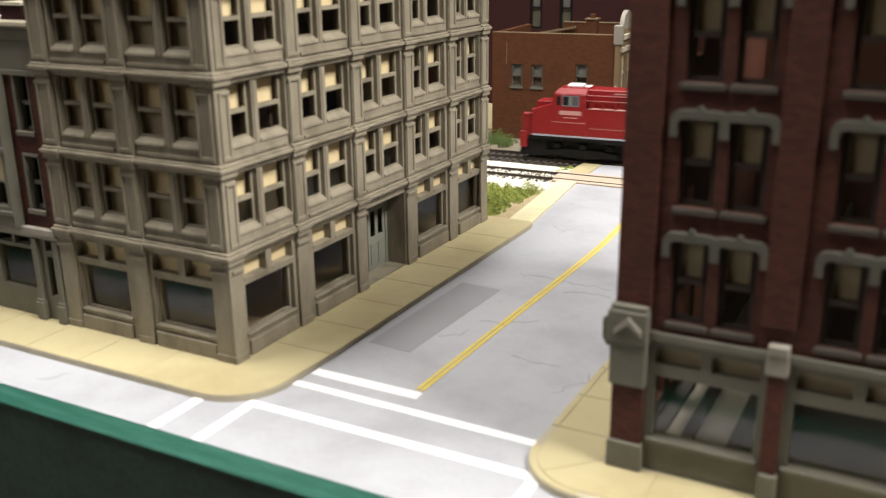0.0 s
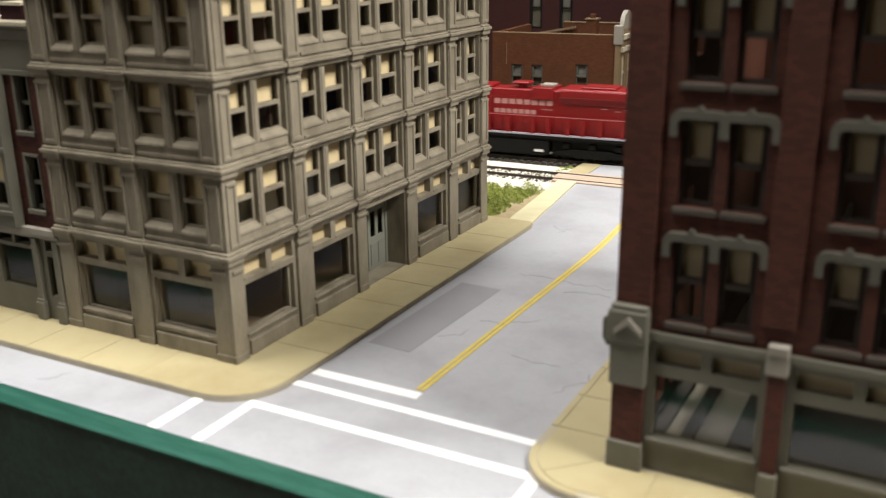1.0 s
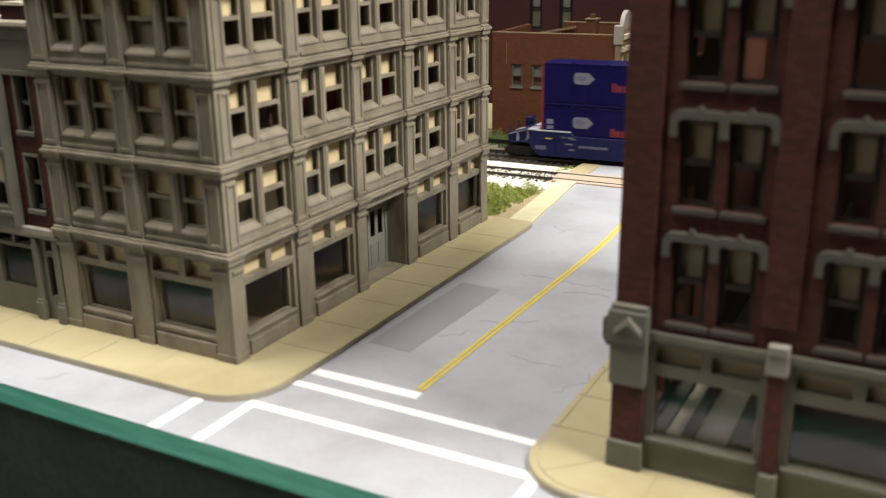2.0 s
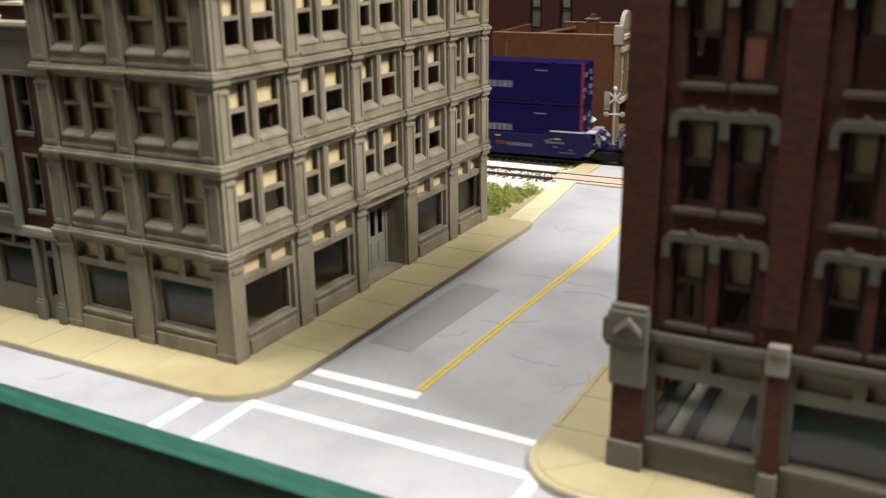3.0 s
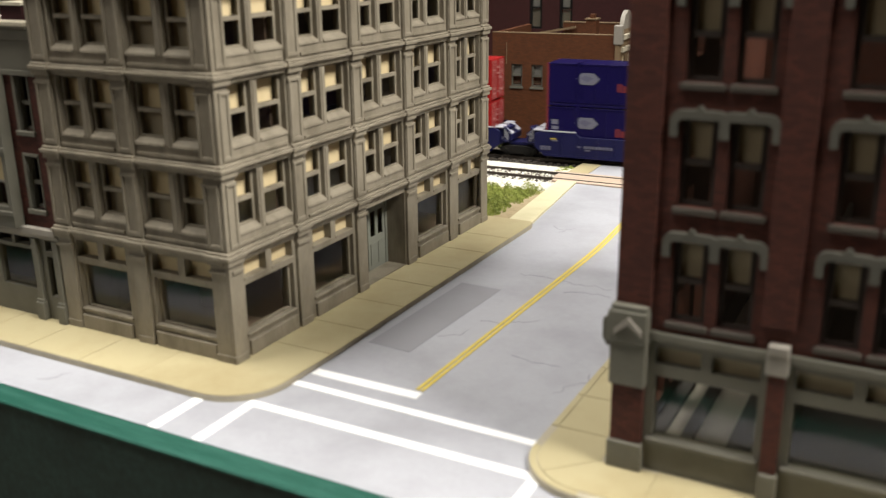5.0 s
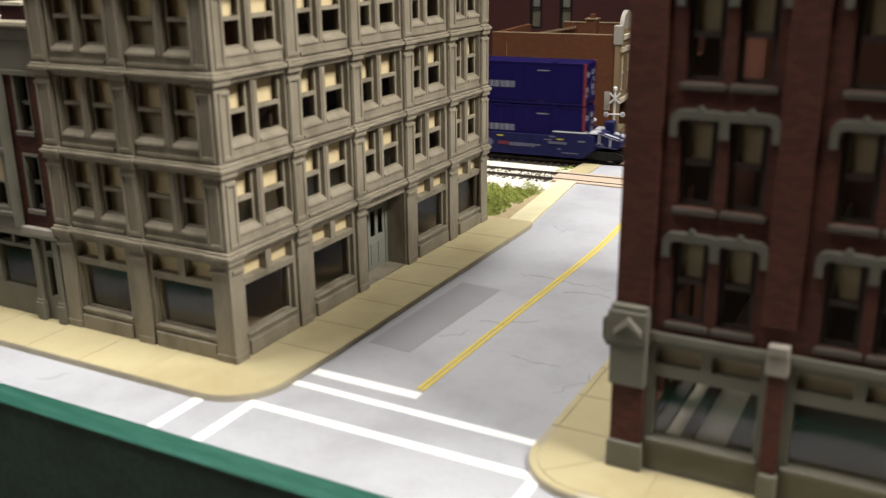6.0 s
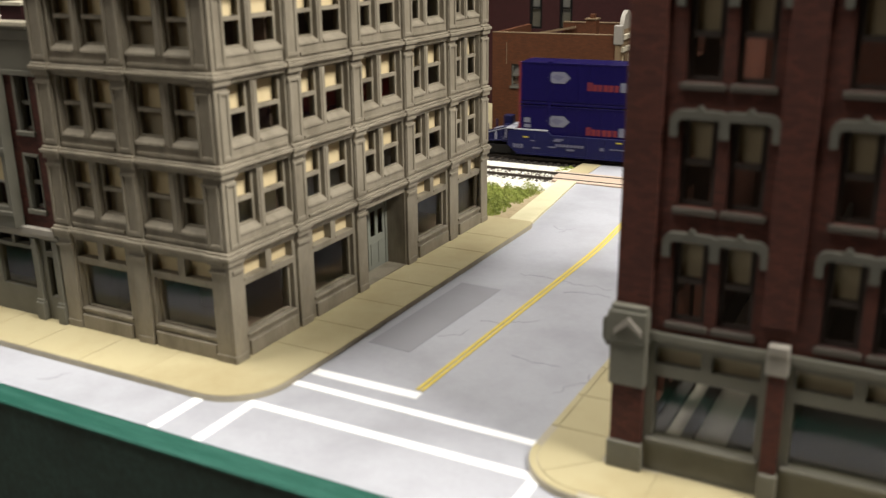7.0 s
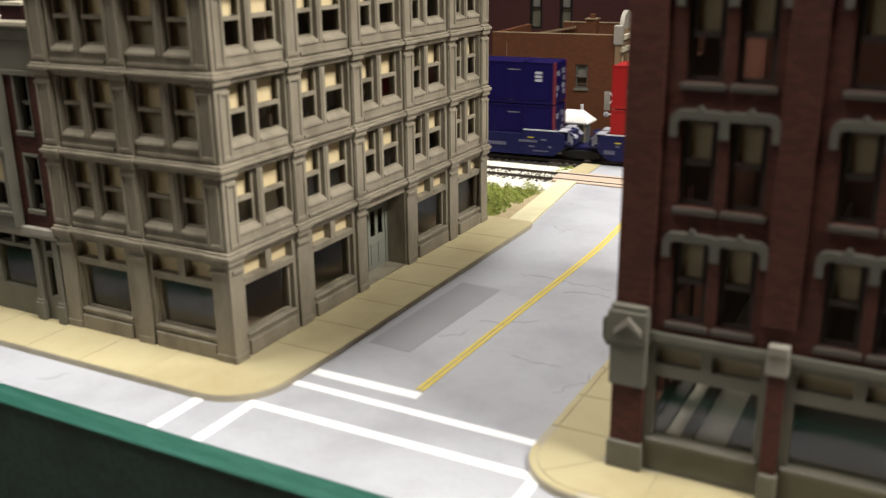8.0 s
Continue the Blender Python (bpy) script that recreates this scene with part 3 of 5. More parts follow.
    for o0, o1 in ((10.5, 49), (54, W - 10)):
        bm = bmesh.new()
        mid = (o0 + o1) / 2
        pierced(bm, face, o0, o1, 0, 51, -5, -0.6, [(o0 + 3, o1 - 2.6, 12.5, 35), (o0 + 3, mid - 1.8, 39.5, 45.5), (mid + 1.8, o1 - 2.6, 39.5, 45.5)])
        shop = part("shopfront", bm, STONE, b, "grey shopfront frame")
        boxes("cornice", [(o0, o1, -1.4, 0.5, 48, 51)], STONE, shop, "", 0.3)
        boxes("sill", [(o0 + 1, o1 - 1, -1.2, 1, 11, 12.6)], STONE, shop, "", 0.3)
        boxes("pane", [(o0 + 3, o1 - 2.6, 3.0, 3.2, 12.5, 35)], PLAIN_GLASS, shop).visible_shadow = False
        for a, c in ((o0 + 3, mid - 1.8), (mid + 1.8, o1 - 2.6)):
            boxes("transom_panel", [(a, c, 3.4, 4.0, 39.5, 45.5)], SHADED_BLIND, shop, "cream panel over the shop window")
    # open inside: light falls in from the street side through side windows
    bm = bmesh.new()

    def west(s, d, z):
        return (-d, s, z)

    pierced(bm, west, 6, 205, 0, TOP, -6, 0, [(20, 44, 8, 44), (52, 76, 8, 44), (84, 108, 8, 44)] + [(q, q + 10, lo, lo + 28) for q in (24, 60, 96) for lo in (56, 94, 132)])
    part("side_wall", bm, MAROON, b)
    boxes("east_wall", [(W - 6, W, 6, 205, 0, TOP)], MAROON, b)
    boxes("rear_wall", [(6, W - 6, 199, 205, 0, TOP)], MAROON, b)
    boxes("shop_floor", [(6, 51, 6, 199, 0.1, 1.0)], STYRENE, b, "pale plastic floor")
    # the right bay's dimness is put into a dark floor and an added wall
    boxes("shop_floor", [(51, W - 6, 6, 199, 0.1, 1.0)], TAR_AND_SHADE, b, "floor coloured dark for the dim right bay")
    boxes("party_wall", [(51, 53, 30, 199, 1.0, 50)], TAR_AND_SHADE, b, "added dark wall that dims the right bay")
    # shadow stripes on the floor are laid as dark bars
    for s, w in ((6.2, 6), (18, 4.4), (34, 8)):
        boxes("shadow_stripe", [(s, s + w, 6, 199, 1.0, 2.6)], TAR_AND_SHADE, b, "dark bar laid as a shadow stripe on the pale floor")
    # roof out of view, sized to keep light off the upper windows
    bm = bmesh.new()
    prism(bm, [(6, 6), (W - 6, 6), (W - 6, 130), (6, 130)], TOP - 6, TOP - 4)
    part("roof", bm, TAR_AND_SHADE, b, "unseen roof added over the front to darken the upper windows")
    boxes("parapet_coping", [(-1, W + 1, -1.6, 3, TOP, TOP + 2)], STONE, b)


maroon_building()


# ---- the neighbour beyond the grey building ----
def neighbour():
    b = thing("row_building", place(-100.6, 0, 0), "dark brick row building with a pale oriel and shopfront", "building")

    def face(s, d, z):
        return (-s, -d, z)

    W = 100
    floors = ((54, 80), (91, 117))
    bm = bmesh.new()
    pierced(bm, face, 0, W, 46, 118, -5, 0, [(6.6, 16.6, lo + 1, hi) for lo, hi in floors])
    part("wall", bm, MAROON, b)
    for lo, hi in floors:
        win = sash_window(b, face, 6.6, 16.6, lo + 1, hi, -3.4, STONE, 0.0, 1.2)
        bm = bmesh.new()
        fbox(bm, face, 5.6, 17.6, -2.6, 1.4, lo - 1.2, lo + 1.0)
        part("sill", bm, STONE, win, "grey stone sill", 0.2)
        for s0, s1 in ((6.2, 7.0), (15.4, 17.2)):
            bm = bmesh.new()
            fbox(bm, face, s0, s1, -3.3, 0.5, lo + 1, hi)
            part("jamb", bm, STONE, win, "grey jamb", 0.15)
        bm = bmesh.new()
        fbox(bm, face, 6.2, 17.2, -3.3, 0.5, hi, hi + 1.6)
        part("lintel", bm, STONE, win, "", 0.15)
    # parapet
    bm = bmesh.new()
    for d, lo, hi in ((1.2, 117, 119.5), (0.4, 119.5, 132.5), (1.4, 132.5, 137.4), (2.6, 137.4, 139)):
        fbox(bm, face, 0, W, -5, d, lo, hi)
    part("parapet", bm, STONE, b, "grey parapet with a pale coping", 0.3)
    bm = bmesh.new()
    fbox(bm, face, -0.5, W, -5.4, 3.2, 139, 140.6)
    part("coping", bm, CREAM, b)
    # oriel
    bm = bmesh.new()
    pierced(bm, face, 22, 62, 46, 117, 0.5, 6, [(a, c, lo, hi) for lo, hi in ((56, 80), (92, 112)) for a, c in ((24.5, 35), (37.5, 49), (51.5, 59.5))])
    oriel = part("oriel", bm, STONE, b, "pale panelled oriel")
    for lo, hi in ((82, 84.5), (52, 54)):
        bm = bmesh.new()
        fbox(bm, face, 21, 63, 6.02, 7, lo, hi)
        part("moulding", bm, STONE, oriel, "", 0.2)
    for lo, hi in ((56, 80), (92, 112)):
        for a, c in ((24.5, 35), (37.5, 49), (51.5, 59.5)):
            bm = bmesh.new()
            fbox(bm, face, a, c, 3.4, 3.8, (lo + hi) / 2, hi)
            part("blind", bm, BLIND, oriel, "cream paper blind")
            bm = bmesh.new()
            fbox(bm, face, a, c, 3.6, 4.4, (lo + hi) / 2 - 0.8, (lo + hi) / 2 + 0.4)
            part("sash", bm, PALE_TRIM, oriel)
            bm = bmesh.new()
            fbox(bm, face, a, c, 3.0, 3.2, lo, (lo + hi) / 2 - 0.8)
            part("pane", bm, PLAIN_GLASS, oriel)
    # shopfront
    bm = bmesh.new()
    pierced(bm, face, 0, W, 0, 42, -4, 0, [(4, 11, 12, 32), (4, 11, 35, 40), (21, 45, 14, 34), (48, 70, 14, 34), (21, 32, 36, 40), (34, 45, 36, 40)])
    shop = part("shopfront", bm, STONE, b, "grey timber shopfront")
    bm = bmesh.new()
    fbox(bm, face, -0.2, W, 0, 3.2, 43, 46.5)
    fbox(bm, face, -0.2, W, -2, 1.8, 41, 43)
    part("cornice", bm, PALE_TRIM, shop, "", 0.3)
    for a in (0.3, 14.5):
        bm = bmesh.new()
        fbox(bm, face, a, a + 3.6, 0, 2.4, 10, 41)
        fbox(bm, face, a - 0.6, a + 4.4, 0, 3.6, 0, 9)
        fbox(bm, face, a - 0.4, a + 4.2, 0, 3.0, 9, 10.6)
        part("pilaster", bm, STONE, shop, "", 0.3)
    for a, c, lo, hi in ((21, 45, 14, 34), (48, 70, 14, 34), (4, 11, 12, 32)):
        bm = bmesh.new()
        fbox(bm, face, a, c, -2.2, -2.0, lo, hi)
        part("pane", bm, PLAIN_GLASS, shop)
    boxes("party_wall", [(-3, -0.1, 5, 200, 0, 137)], MAROON, b)
    boxes("rear_wall", [(-W, -3, 195, 200, 0, 137)], MAROON, b)
    boxes("roof", [(-W, -3, 5, 195, 128, 130)], TAR_AND_SHADE, b)
    boxes("floor_slab", [(-W, -3, 5, 195, 44, 45)], INSIDE, b)
    boxes("partition", [(-W, -3, 36, 38, 45, 128), (-W, -3, 36, 38, 0.5, 44)], INSIDE, b)
    boxes("west_wall", [(-W - 3, -W, -2, 200, 0, 137)], MAROON, b)
    # chimneys on the roof
    for x, y, top in ((-80, 60, 146), (-94, 62, 138.5)):
        ch = thing("chimney", place(-100.6 + x, y, 130), "red brick chimney with a pale cap on a flat roof", "chimney", "roof chimneys")
        boxes("stack", [(-8, 8, -6, 6, 0, top - 130 - 3)], DEEPRED, ch)
        boxes("cap", [(-9, 9, -7, 7, top - 133, top - 131.4)], CREAM, ch, "pale cap")


neighbour()


# ---- beyond the tracks ----
def orange_building():
    b = thing("flat_roof_building", place(-131, 536, -8), "orange brick flat-roofed building with small sash windows", "building")
    b.matrix_basis = pose(-131 * U, 536 * U, -8 * U, 0, 0, 4.0)

    def face(s, d, z):
        return (s, -d, z)

    L, H = 121, 99
    wins = ((19, 30, 50, 70.5), (39, 50, 50, 70.5), (81.5, 93, 51, 72.5))
    bm = bmesh.new()
    pierced(bm, face, 0, L, 0, H, -5, 0, wins)
    part("wall", bm, ORANGE, b)
    for a, c, lo, hi in wins:
        win = sash_window(b, face, a, c, lo, hi, -1.2, HOOD_STONE, 0.0, 1.4)
        # dark sheet painted as the unlit room behind the panes; no paper blind
        bm = bmesh.new()
        fbox(bm, face, a + 1, c - 1, -4, -3.6, lo + 2, hi - 2)
        part("blind", bm, INSIDE, win)
        bm = bmesh.new()
        fbox(bm, face, a + 1, c - 1, -3.4, -3.0, (lo + hi) / 2, hi - 2)
        part("upper_blind", bm, GREY_GLAZE, win)
        bm = bmesh.new()
        fbox(bm, face, a - 1, c + 1, -1, 1.2, lo - 2, lo)
        part("sill", bm, STONE, win)
    boxes("coping", [(-0.3, L - 4, -0.3, 5.2, H, H + 0.55)], TAN, b, "thin tan coping")
    boxes("side_parapet", [(0, 4, 5, 100, 0, H)], ORANGE, b)
    bm = bmesh.new()
    side_prism(bm, [(16, H - 9), (54, H - 2), (54, H - 0.2), (16, H - 7)], 88, 92)
    part("sloped_coping", bm, TAN, b)
    boxes("rear_parapet", [(40, L, 94, 99, 0, H + 3)], ORANGE, b)
    boxes("rear_coping", [(40, L, 93.4, 99.6, H + 3, H + 3.7)], TAN, b)
    boxes("roof", [(4, L - 5, 5, 94, H - 14, H - 12)], TAR_AND_SHADE, b)
    # street front with cream trim
    boxes("corner_pillar", [(L - 3.5, L + 0.5, -1.0, 5, 0, H - 8)], TAN, b, "tan corner pillar")
    boxes("pillar_cap", [(L - 5, L + 2.5, -2, 6, H - 8, H + 9)], PALE_TRIM, b, "", 0.6)

    def east(s, d, z):
        return (L + d, s, z)

    bm = bmesh.new()
    pierced(bm, east, 5, 99, 0, H + 4, -5, 0, [(o, o + 12, 48, 80) for o in (12, 34, 56, 78)] + [(12, 90, 8, 36)])
    part("front_wall", bm, TAN, b, "tan street front")
    for z0, z1, d in ((38, 42, 2), (84, 88, 2.5), (H - 4, H, 3)):
        boxes("moulding", [(L, L + d, 5, 99, z0, z1)], CREAM, b)
    for o in (12, 34, 56, 78):
        sash_window(b, east, o, o + 12, 48, 80, -1.5, CREAM, 0.4, 1.4)
    bm = bmesh.new()
    out = [(36 + 18 * math.cos(math.pi * k / 12), H + 4 + 16 * math.sin(math.pi * k / 12)) for k in range(13)]
    a = [bm.verts.new((L - 1, s, z)) for s, z in out]
    c = [bm.verts.new((L - 5, s, z)) for s, z in out]
    bm.faces.new(a)
    bm.faces.new(c[::-1])
    for i in range(len(out)):
        bm.faces.new((a[i], c[i], c[(i + 1) % len(out)], a[(i + 1) % len(out)]))
    bmesh.ops.recalc_face_normals(bm, faces=bm.faces)
    part("arched_pediment", bm, PALE_TRIM, b, "pale arched pediment")
    ch = boxes("chimney", [(74, 84, 56, 68, H - 13, H + 9)], ORANGE, b)
    boxes("cap", [(73, 85, 55, 69, H + 9, H + 10.2)], TAN, ch)
    boxes("flue", [(77, 81.5, 59, 65, H + 10.2, H + 14)], ORANGE, ch)
    boxes("pipe", [(14, 14.5, -0.6, -0.05, 70, 90)], TAN, b, "thin yellowish pipe on the brick")


orange_building()


def deep_red_building():
    b = thing("far_building", place(-420, 705, -8), "deep red brick warehouse with black-framed windows", "building")

    def face(s, d, z):
        return (s, -d, z)

    wins = [(254.5 + 35 * k, 269.5 + 35 * k, lo, lo + 46) for k in (0, 1) for lo in (88,)]
    bm = bmesh.new()
    pierced(bm, face, 0, 560, 0, 175, -8, 0, wins)
    part("wall", bm, DEEPRED, b)
    for a, c, lo, hi in wins:
        win = sash_window(b, face, a, c, lo, hi, -1.5, BLACK, 0.0, 2.6)
        bm = bmesh.new()
        fbox(bm, face, a + 2, c - 2, -4, -3.6, lo + 2, hi - 2)
        part("blind", bm, GREY_GLAZE, win, "grey blind")
    boxes("shell", [(0, 8, 8, 120, 0, 175), (552, 560, 8, 120, 0, 175), (8, 552, 112, 120, 0, 175), (8, 552, 8, 112, 170, 172)], DEEPRED, b)


deep_red_building()
far_pad = boxes("pavement_far", [(-330, -10, 560, 700, -8, -5)], WALKWAY)
tagged(far_pad, "tan yard surface beyond the tracks", "pavement", kind="structure")


def shed():
    b = thing("track_shed", place(-33, 500, -7), "small grey trackside shed with a white hipped roof", "shed")
    boxes("shed_body", [(-11.5, 11.5, -8, 8, 0, 27)], SHED_WALL, b)
    bm = bmesh.new()
    low = [bm.verts.new(p) for p in ((-15.5, -12, 27), (15.5, -12, 27), (15.5, 12, 27), (-15.5, 12, 27))]
    up = [bm.verts.new(p) for p in ((-15.5, -12, 28.2), (15.5, -12, 28.2), (15.5, 12, 28.2), (-15.5, 12, 28.2))]
    r0, r1 = bm.verts.new((-7.5, 0, 37.5)), bm.verts.new((7.5, 0, 37.5))
    bm.faces.new(low[::-1])
    for i in range(4):
        bm.faces.new((low[i], low[(i + 1) % 4], up[(i + 1) % 4], up[i]))
    bm.faces.new((up[0], up[1], r1, r0))
    bm.faces.new((up[1], up[2], r1))
    bm.faces.new((up[2], up[3], r0, r1))
    bm.faces.new((up[3], up[0], r0))
    roof = part("roof", bm, WHITE_ROOF, b, "white ribbed hipped roof")
    for k in range(9):
        x = -13.6 + 3.4 * k
        top = max(-7.5, min(7.5, x * 0.55))
        bm = bmesh.new()
        tube(bm, [(x, -12.2, 28.4), (top, -0.4, 37.6)], 0.35, 4)
        part("rib", bm, WHITE_ROOF, roof)
    bm = bmesh.new()
    tube(bm, [(5, 2, 33), (5, 2, 42)], 1.5, 10)
    part("chimney_pipe", bm, SILVER, b, "short grey chimney pipe")
    boxes("corner_board", [(10.3, 12, -8.5, -7, 0, 27)], CREAM, b)
    boxes("door", [(1, 8, -8.5, -8, 0, 19)], CAR_BLUE, b, "dark blue door")


shed()


def crossing_signal():
    b = thing("crossing_signal", place(2.2, 500, -7, 20), "silver level-crossing signal with crossbuck and lamps", "signal")
    bm = bmesh.new()
    tube(bm, [(0, 0, 0), (0, 0, 57)], 1.0, 8)
    part("mast", bm, SILVER, b)
    boxes("base", [(-3, 3, -3, 3, 0, 6)], SILVER, b, "", 0.5)
    boxes("bell", [(-1.8, 1.8, -1.8, 1.8, 56, 59.5)], SILVER, b, "", 0.8)
    for a in (45, -45):
        bm = bmesh.new()
        box(bm, -6.3, 6.3, -0.3, 0.3, -0.7, 0.7)
        bm.transform(Matrix.Translation((0, -1.8 - (0.5 if a > 0 else 0), 50)) @ Matrix.Rotation(radians(a), 4, "Y"))
        part("crossbuck_board", bm, SILVER, b, "white crossbuck board")
    bm = bmesh.new()
    tube(bm, [(-11, -3, 14.5), (-6, -3, 15), (-3.5, -3, 11), (0, -3, 8.5)], 0.6, 6)
    part("gate_lever", bm, LETTER, b, "white bent gate lever")
    boxes("gate_motor", [(-4, 4, -5, -1, 5.5, 10)], LETTER, b, "white gate machine", 1.0)
    boxes("sign_plate", [(-9, -4, 2, 2.6, 39, 55)], PALE_TRIM, b, "dull grey plate")
    bm = bmesh.new()
    tube(bm, [(-7, -1, 36), (7, -1, 36)], 0.7, 6)
    part("lamp_bracket", bm, SILVER, b)
    for x in (-7, 7):
        bm = bmesh.new()
        disc(bm, (x, 36), 2.3, -2.4, -1.6)
        lamp = part("lamp_target", bm, SILVER, b)
        bm = bmesh.new()
        disc(bm, (x, 36), 1.5, -3.6, -2.4, 12)
        part("lens", bm, STICKER, lamp)


crossing_signal()
# ---- tracks, crossing and scenery ----
NEAR = (390.0, 0.03)    # centre line: y at x = -10, and slope
FAR = (453.3, 0.07)


def track_y(line, x):
    return line[0] + line[1] * (x + 10)


def track(line, name, label):
    t = thing(name, pose(-10 * U, line[0] * U, -2 * U, 0, 0, math.degrees(math.atan(line[1]))), label, "track")
    for side in (-9.1, 9.1):
        bm = bmesh.new()
        box(bm, -1480, 1680, side - 0.45, side + 0.45, -0.7, 0)
        box(bm, -1480, 1680, side - 0.15, side + 0.15, -1.9, -0.7)
        box(bm, -1480, 1680, side - 0.8, side + 0.8, -2.2, -1.9)
        part("rail", bm, RAIL, t, "worn dark steel rail")
    tie = None
    far = bmesh.new()
    for k in range(478):
        x = -1480 + 6.6 * k
        if line is NEAR and 2 < x < 168:
            continue
        if not -330 < x < 330:
            box(far, x - 1.5, x + 1.5, -15, 15, -4.2, -2.2)
        elif tie is None:
            tie = boxes("sleeper", [(-1.5, 1.5, -15, 15, -4.2, -2.2)], TIE, t, "", 0.2)
            tie.location = (x * U, 0, 0)
        else:
            ob = new("sleeper", tie.data)
            ob.parent = t
            ob.location = (x * U, 0, 0)
    tagged(part("far_sleepers", far, TIE, t), kind="stuff")
    return t


track(NEAR, "near_track", "dark sleepered track set in pale ballast")
track(FAR, "main_track", "dark track that carries the train over shaded ballast")


def stones(name, count, seed, area, mat, size, label, dark_bed=None):
    rnd = random.Random(seed)
    verts, faces = [], []
    for _ in range(count):
        x, y, z = area(rnd)
        r = size * rnd.uniform(0.5, 1.35)
        q = Euler((rnd.uniform(0, 6), rnd.uniform(0, 6), rnd.uniform(0, 6))).to_matrix()
        n = len(verts)
        for p in ((1, 0, 0), (-1, 0, 0), (0, 1, 0), (0, -1, 0), (0, 0, 1), (0, 0, -1)):
            v = q @ (Vector(p) * r * rnd.uniform(0.7, 1.2))
            verts.append(((v.x + x) * U, (v.y + y) * U, (v.z + z) * U))
        for a in (0, 1):
            for c, d in ((2, 4), (4, 3), (3, 5), (5, 2)):
                faces.append((n + a, n + c, n + d) if a == 0 else (n + a, n + d, n + c))
    me = bpy.data.meshes.new(name)
    me.from_pydata(verts, [], faces)
    me.materials.append(mat)
    return tagged(new(name, me), label, "ballast", kind="stuff")


def bed(name, line, half, mat, label, x0=-500, x1=6):
    bm = bmesh.new()
    a = track_y(line, x0)
    c = track_y(line, x1)
    lo, hi = -8.2, -5.4
    v = [bm.verts.new(p) for p in ((x0, a - half, lo), (x1, c - half, lo), (x1, c - half * 0.7, hi), (x1, c + half * 0.7, hi), (x1, c + half, lo), (x0, a + half, lo), (x0, a + half * 0.7, hi), (x0, a - half * 0.7, hi))]
    bm.faces.new((v[0], v[1], v[2], v[7]))
    bm.faces.new((v[7], v[2], v[3], v[6]))
    bm.faces.new((v[6], v[3], v[4], v[5]))
    bm.faces.new((v[1], v[4], v[3], v[2]))
    bm.faces.new((v[0], v[7], v[6], v[5]))
    bm.faces.new((v[0], v[5], v[4], v[1]))
    return tagged(part(name, bm, mat), label, "ballast", kind="structure")


bed("ballast_bed_near", NEAR, 47, BED, "pale ballast bed under the near track", -1480, 3)
# main bed takes the darkened colour that stands for the train's shade
bed("ballast_bed_main", FAR, 19, SHADED_BALLAST, "ballast bed under the main track, darkened as shade below the train", -1480, 1680)


def near_area(rnd):
    x = rnd.uniform(-150, -4)
    d = rnd.uniform(-38, 46)
    if abs(d) < 14 and rnd.random() < 0.62:
        d = rnd.choice((-1, 1)) * rnd.uniform(15, 36)
    return x + (4 if d < 0 else 0), track_y(NEAR, x) + d, (-5.0 if abs(d) > 12 else -4.3 if abs(d) < 7.6 else -5.0) - max(0, abs(d) - 33) * 0.2 + rnd.uniform(-0.4, 0.5)


def main_area(rnd):
    x = rnd.uniform(-170, 40)
    d = rnd.uniform(-17, 20)
    if x > -12 and d < -9:
        x -= 70
    return x, track_y(FAR, x) + d, -5.3 - max(0, abs(d) - 13) * 0.3 + rnd.uniform(-0.3, 0.3)


stones("ballast_stones", 9000, 3, near_area, BALLAST, 0.85, "white crushed-stone ballast along the near track")
stones("shaded_ballast_stones", 2600, 5, main_area, SHADED_BALLAST, 0.8, "ballast along the main track, coloured as in the train's shade")


def crossing():
    b = thing("level_crossing", place(0, 0, 0), "level crossing with pinkish timber planks between the rails", "level crossing")
    ang = Matrix.Translation((-10, NEAR[0], 0)) @ Matrix.Rotation(math.atan(NEAR[1]), 4, "Z")
    for a, c in ((-15.5, -10.2), (-7.4, -2.8), (-2.5, 2.5), (2.8, 7.4), (10.2, 15)):
        bm = bmesh.new()
        box(bm, 4.6 if a < -9 else 2 if a < 5 else -2, 160, a, c, -4.5, -2.3)
        bm.transform(ang)
        part("plank", bm, PLANK, b, "", 0.25)
    bm = bmesh.new()
    prism(bm, [(13.7, 406), (150, 410), (150, 455), (12.9, 441)], -8, -2.6)
    part("road_piece", bm, ROAD, b, "grey street piece between the tracks")
    bm = bmesh.new()
    prism(bm, [(-3.5, 405.6), (13.2, 406), (12.4, 441), (-3, 439.8)], -8, -2.4)
    part("walk_piece", bm, WALKWAY, b, "tan pavement piece between the tracks")
    ang = Matrix.Translation((-10, FAR[0], 0)) @ Matrix.Rotation(math.atan(FAR[1]), 4, "Z")
    for a, c in ((-7.9, -2.8), (-2.5, 2.5), (2.8, 7.9)):
        bm = bmesh.new()
        box(bm, 4, 160, a, c, -4.5, -2.2)
        bm.transform(ang)
        part("plank", bm, PLANK, b, "", 0.25)


crossing()
earth = bmesh.new()
prism(earth, [(-110, 257), (9.5, 257), (-1, 352), (-110, 352)], -9, -6.0)
tagged(part("earth_verge", earth, EARTH), "sandy bare earth verge behind the building", "earth", kind="structure")


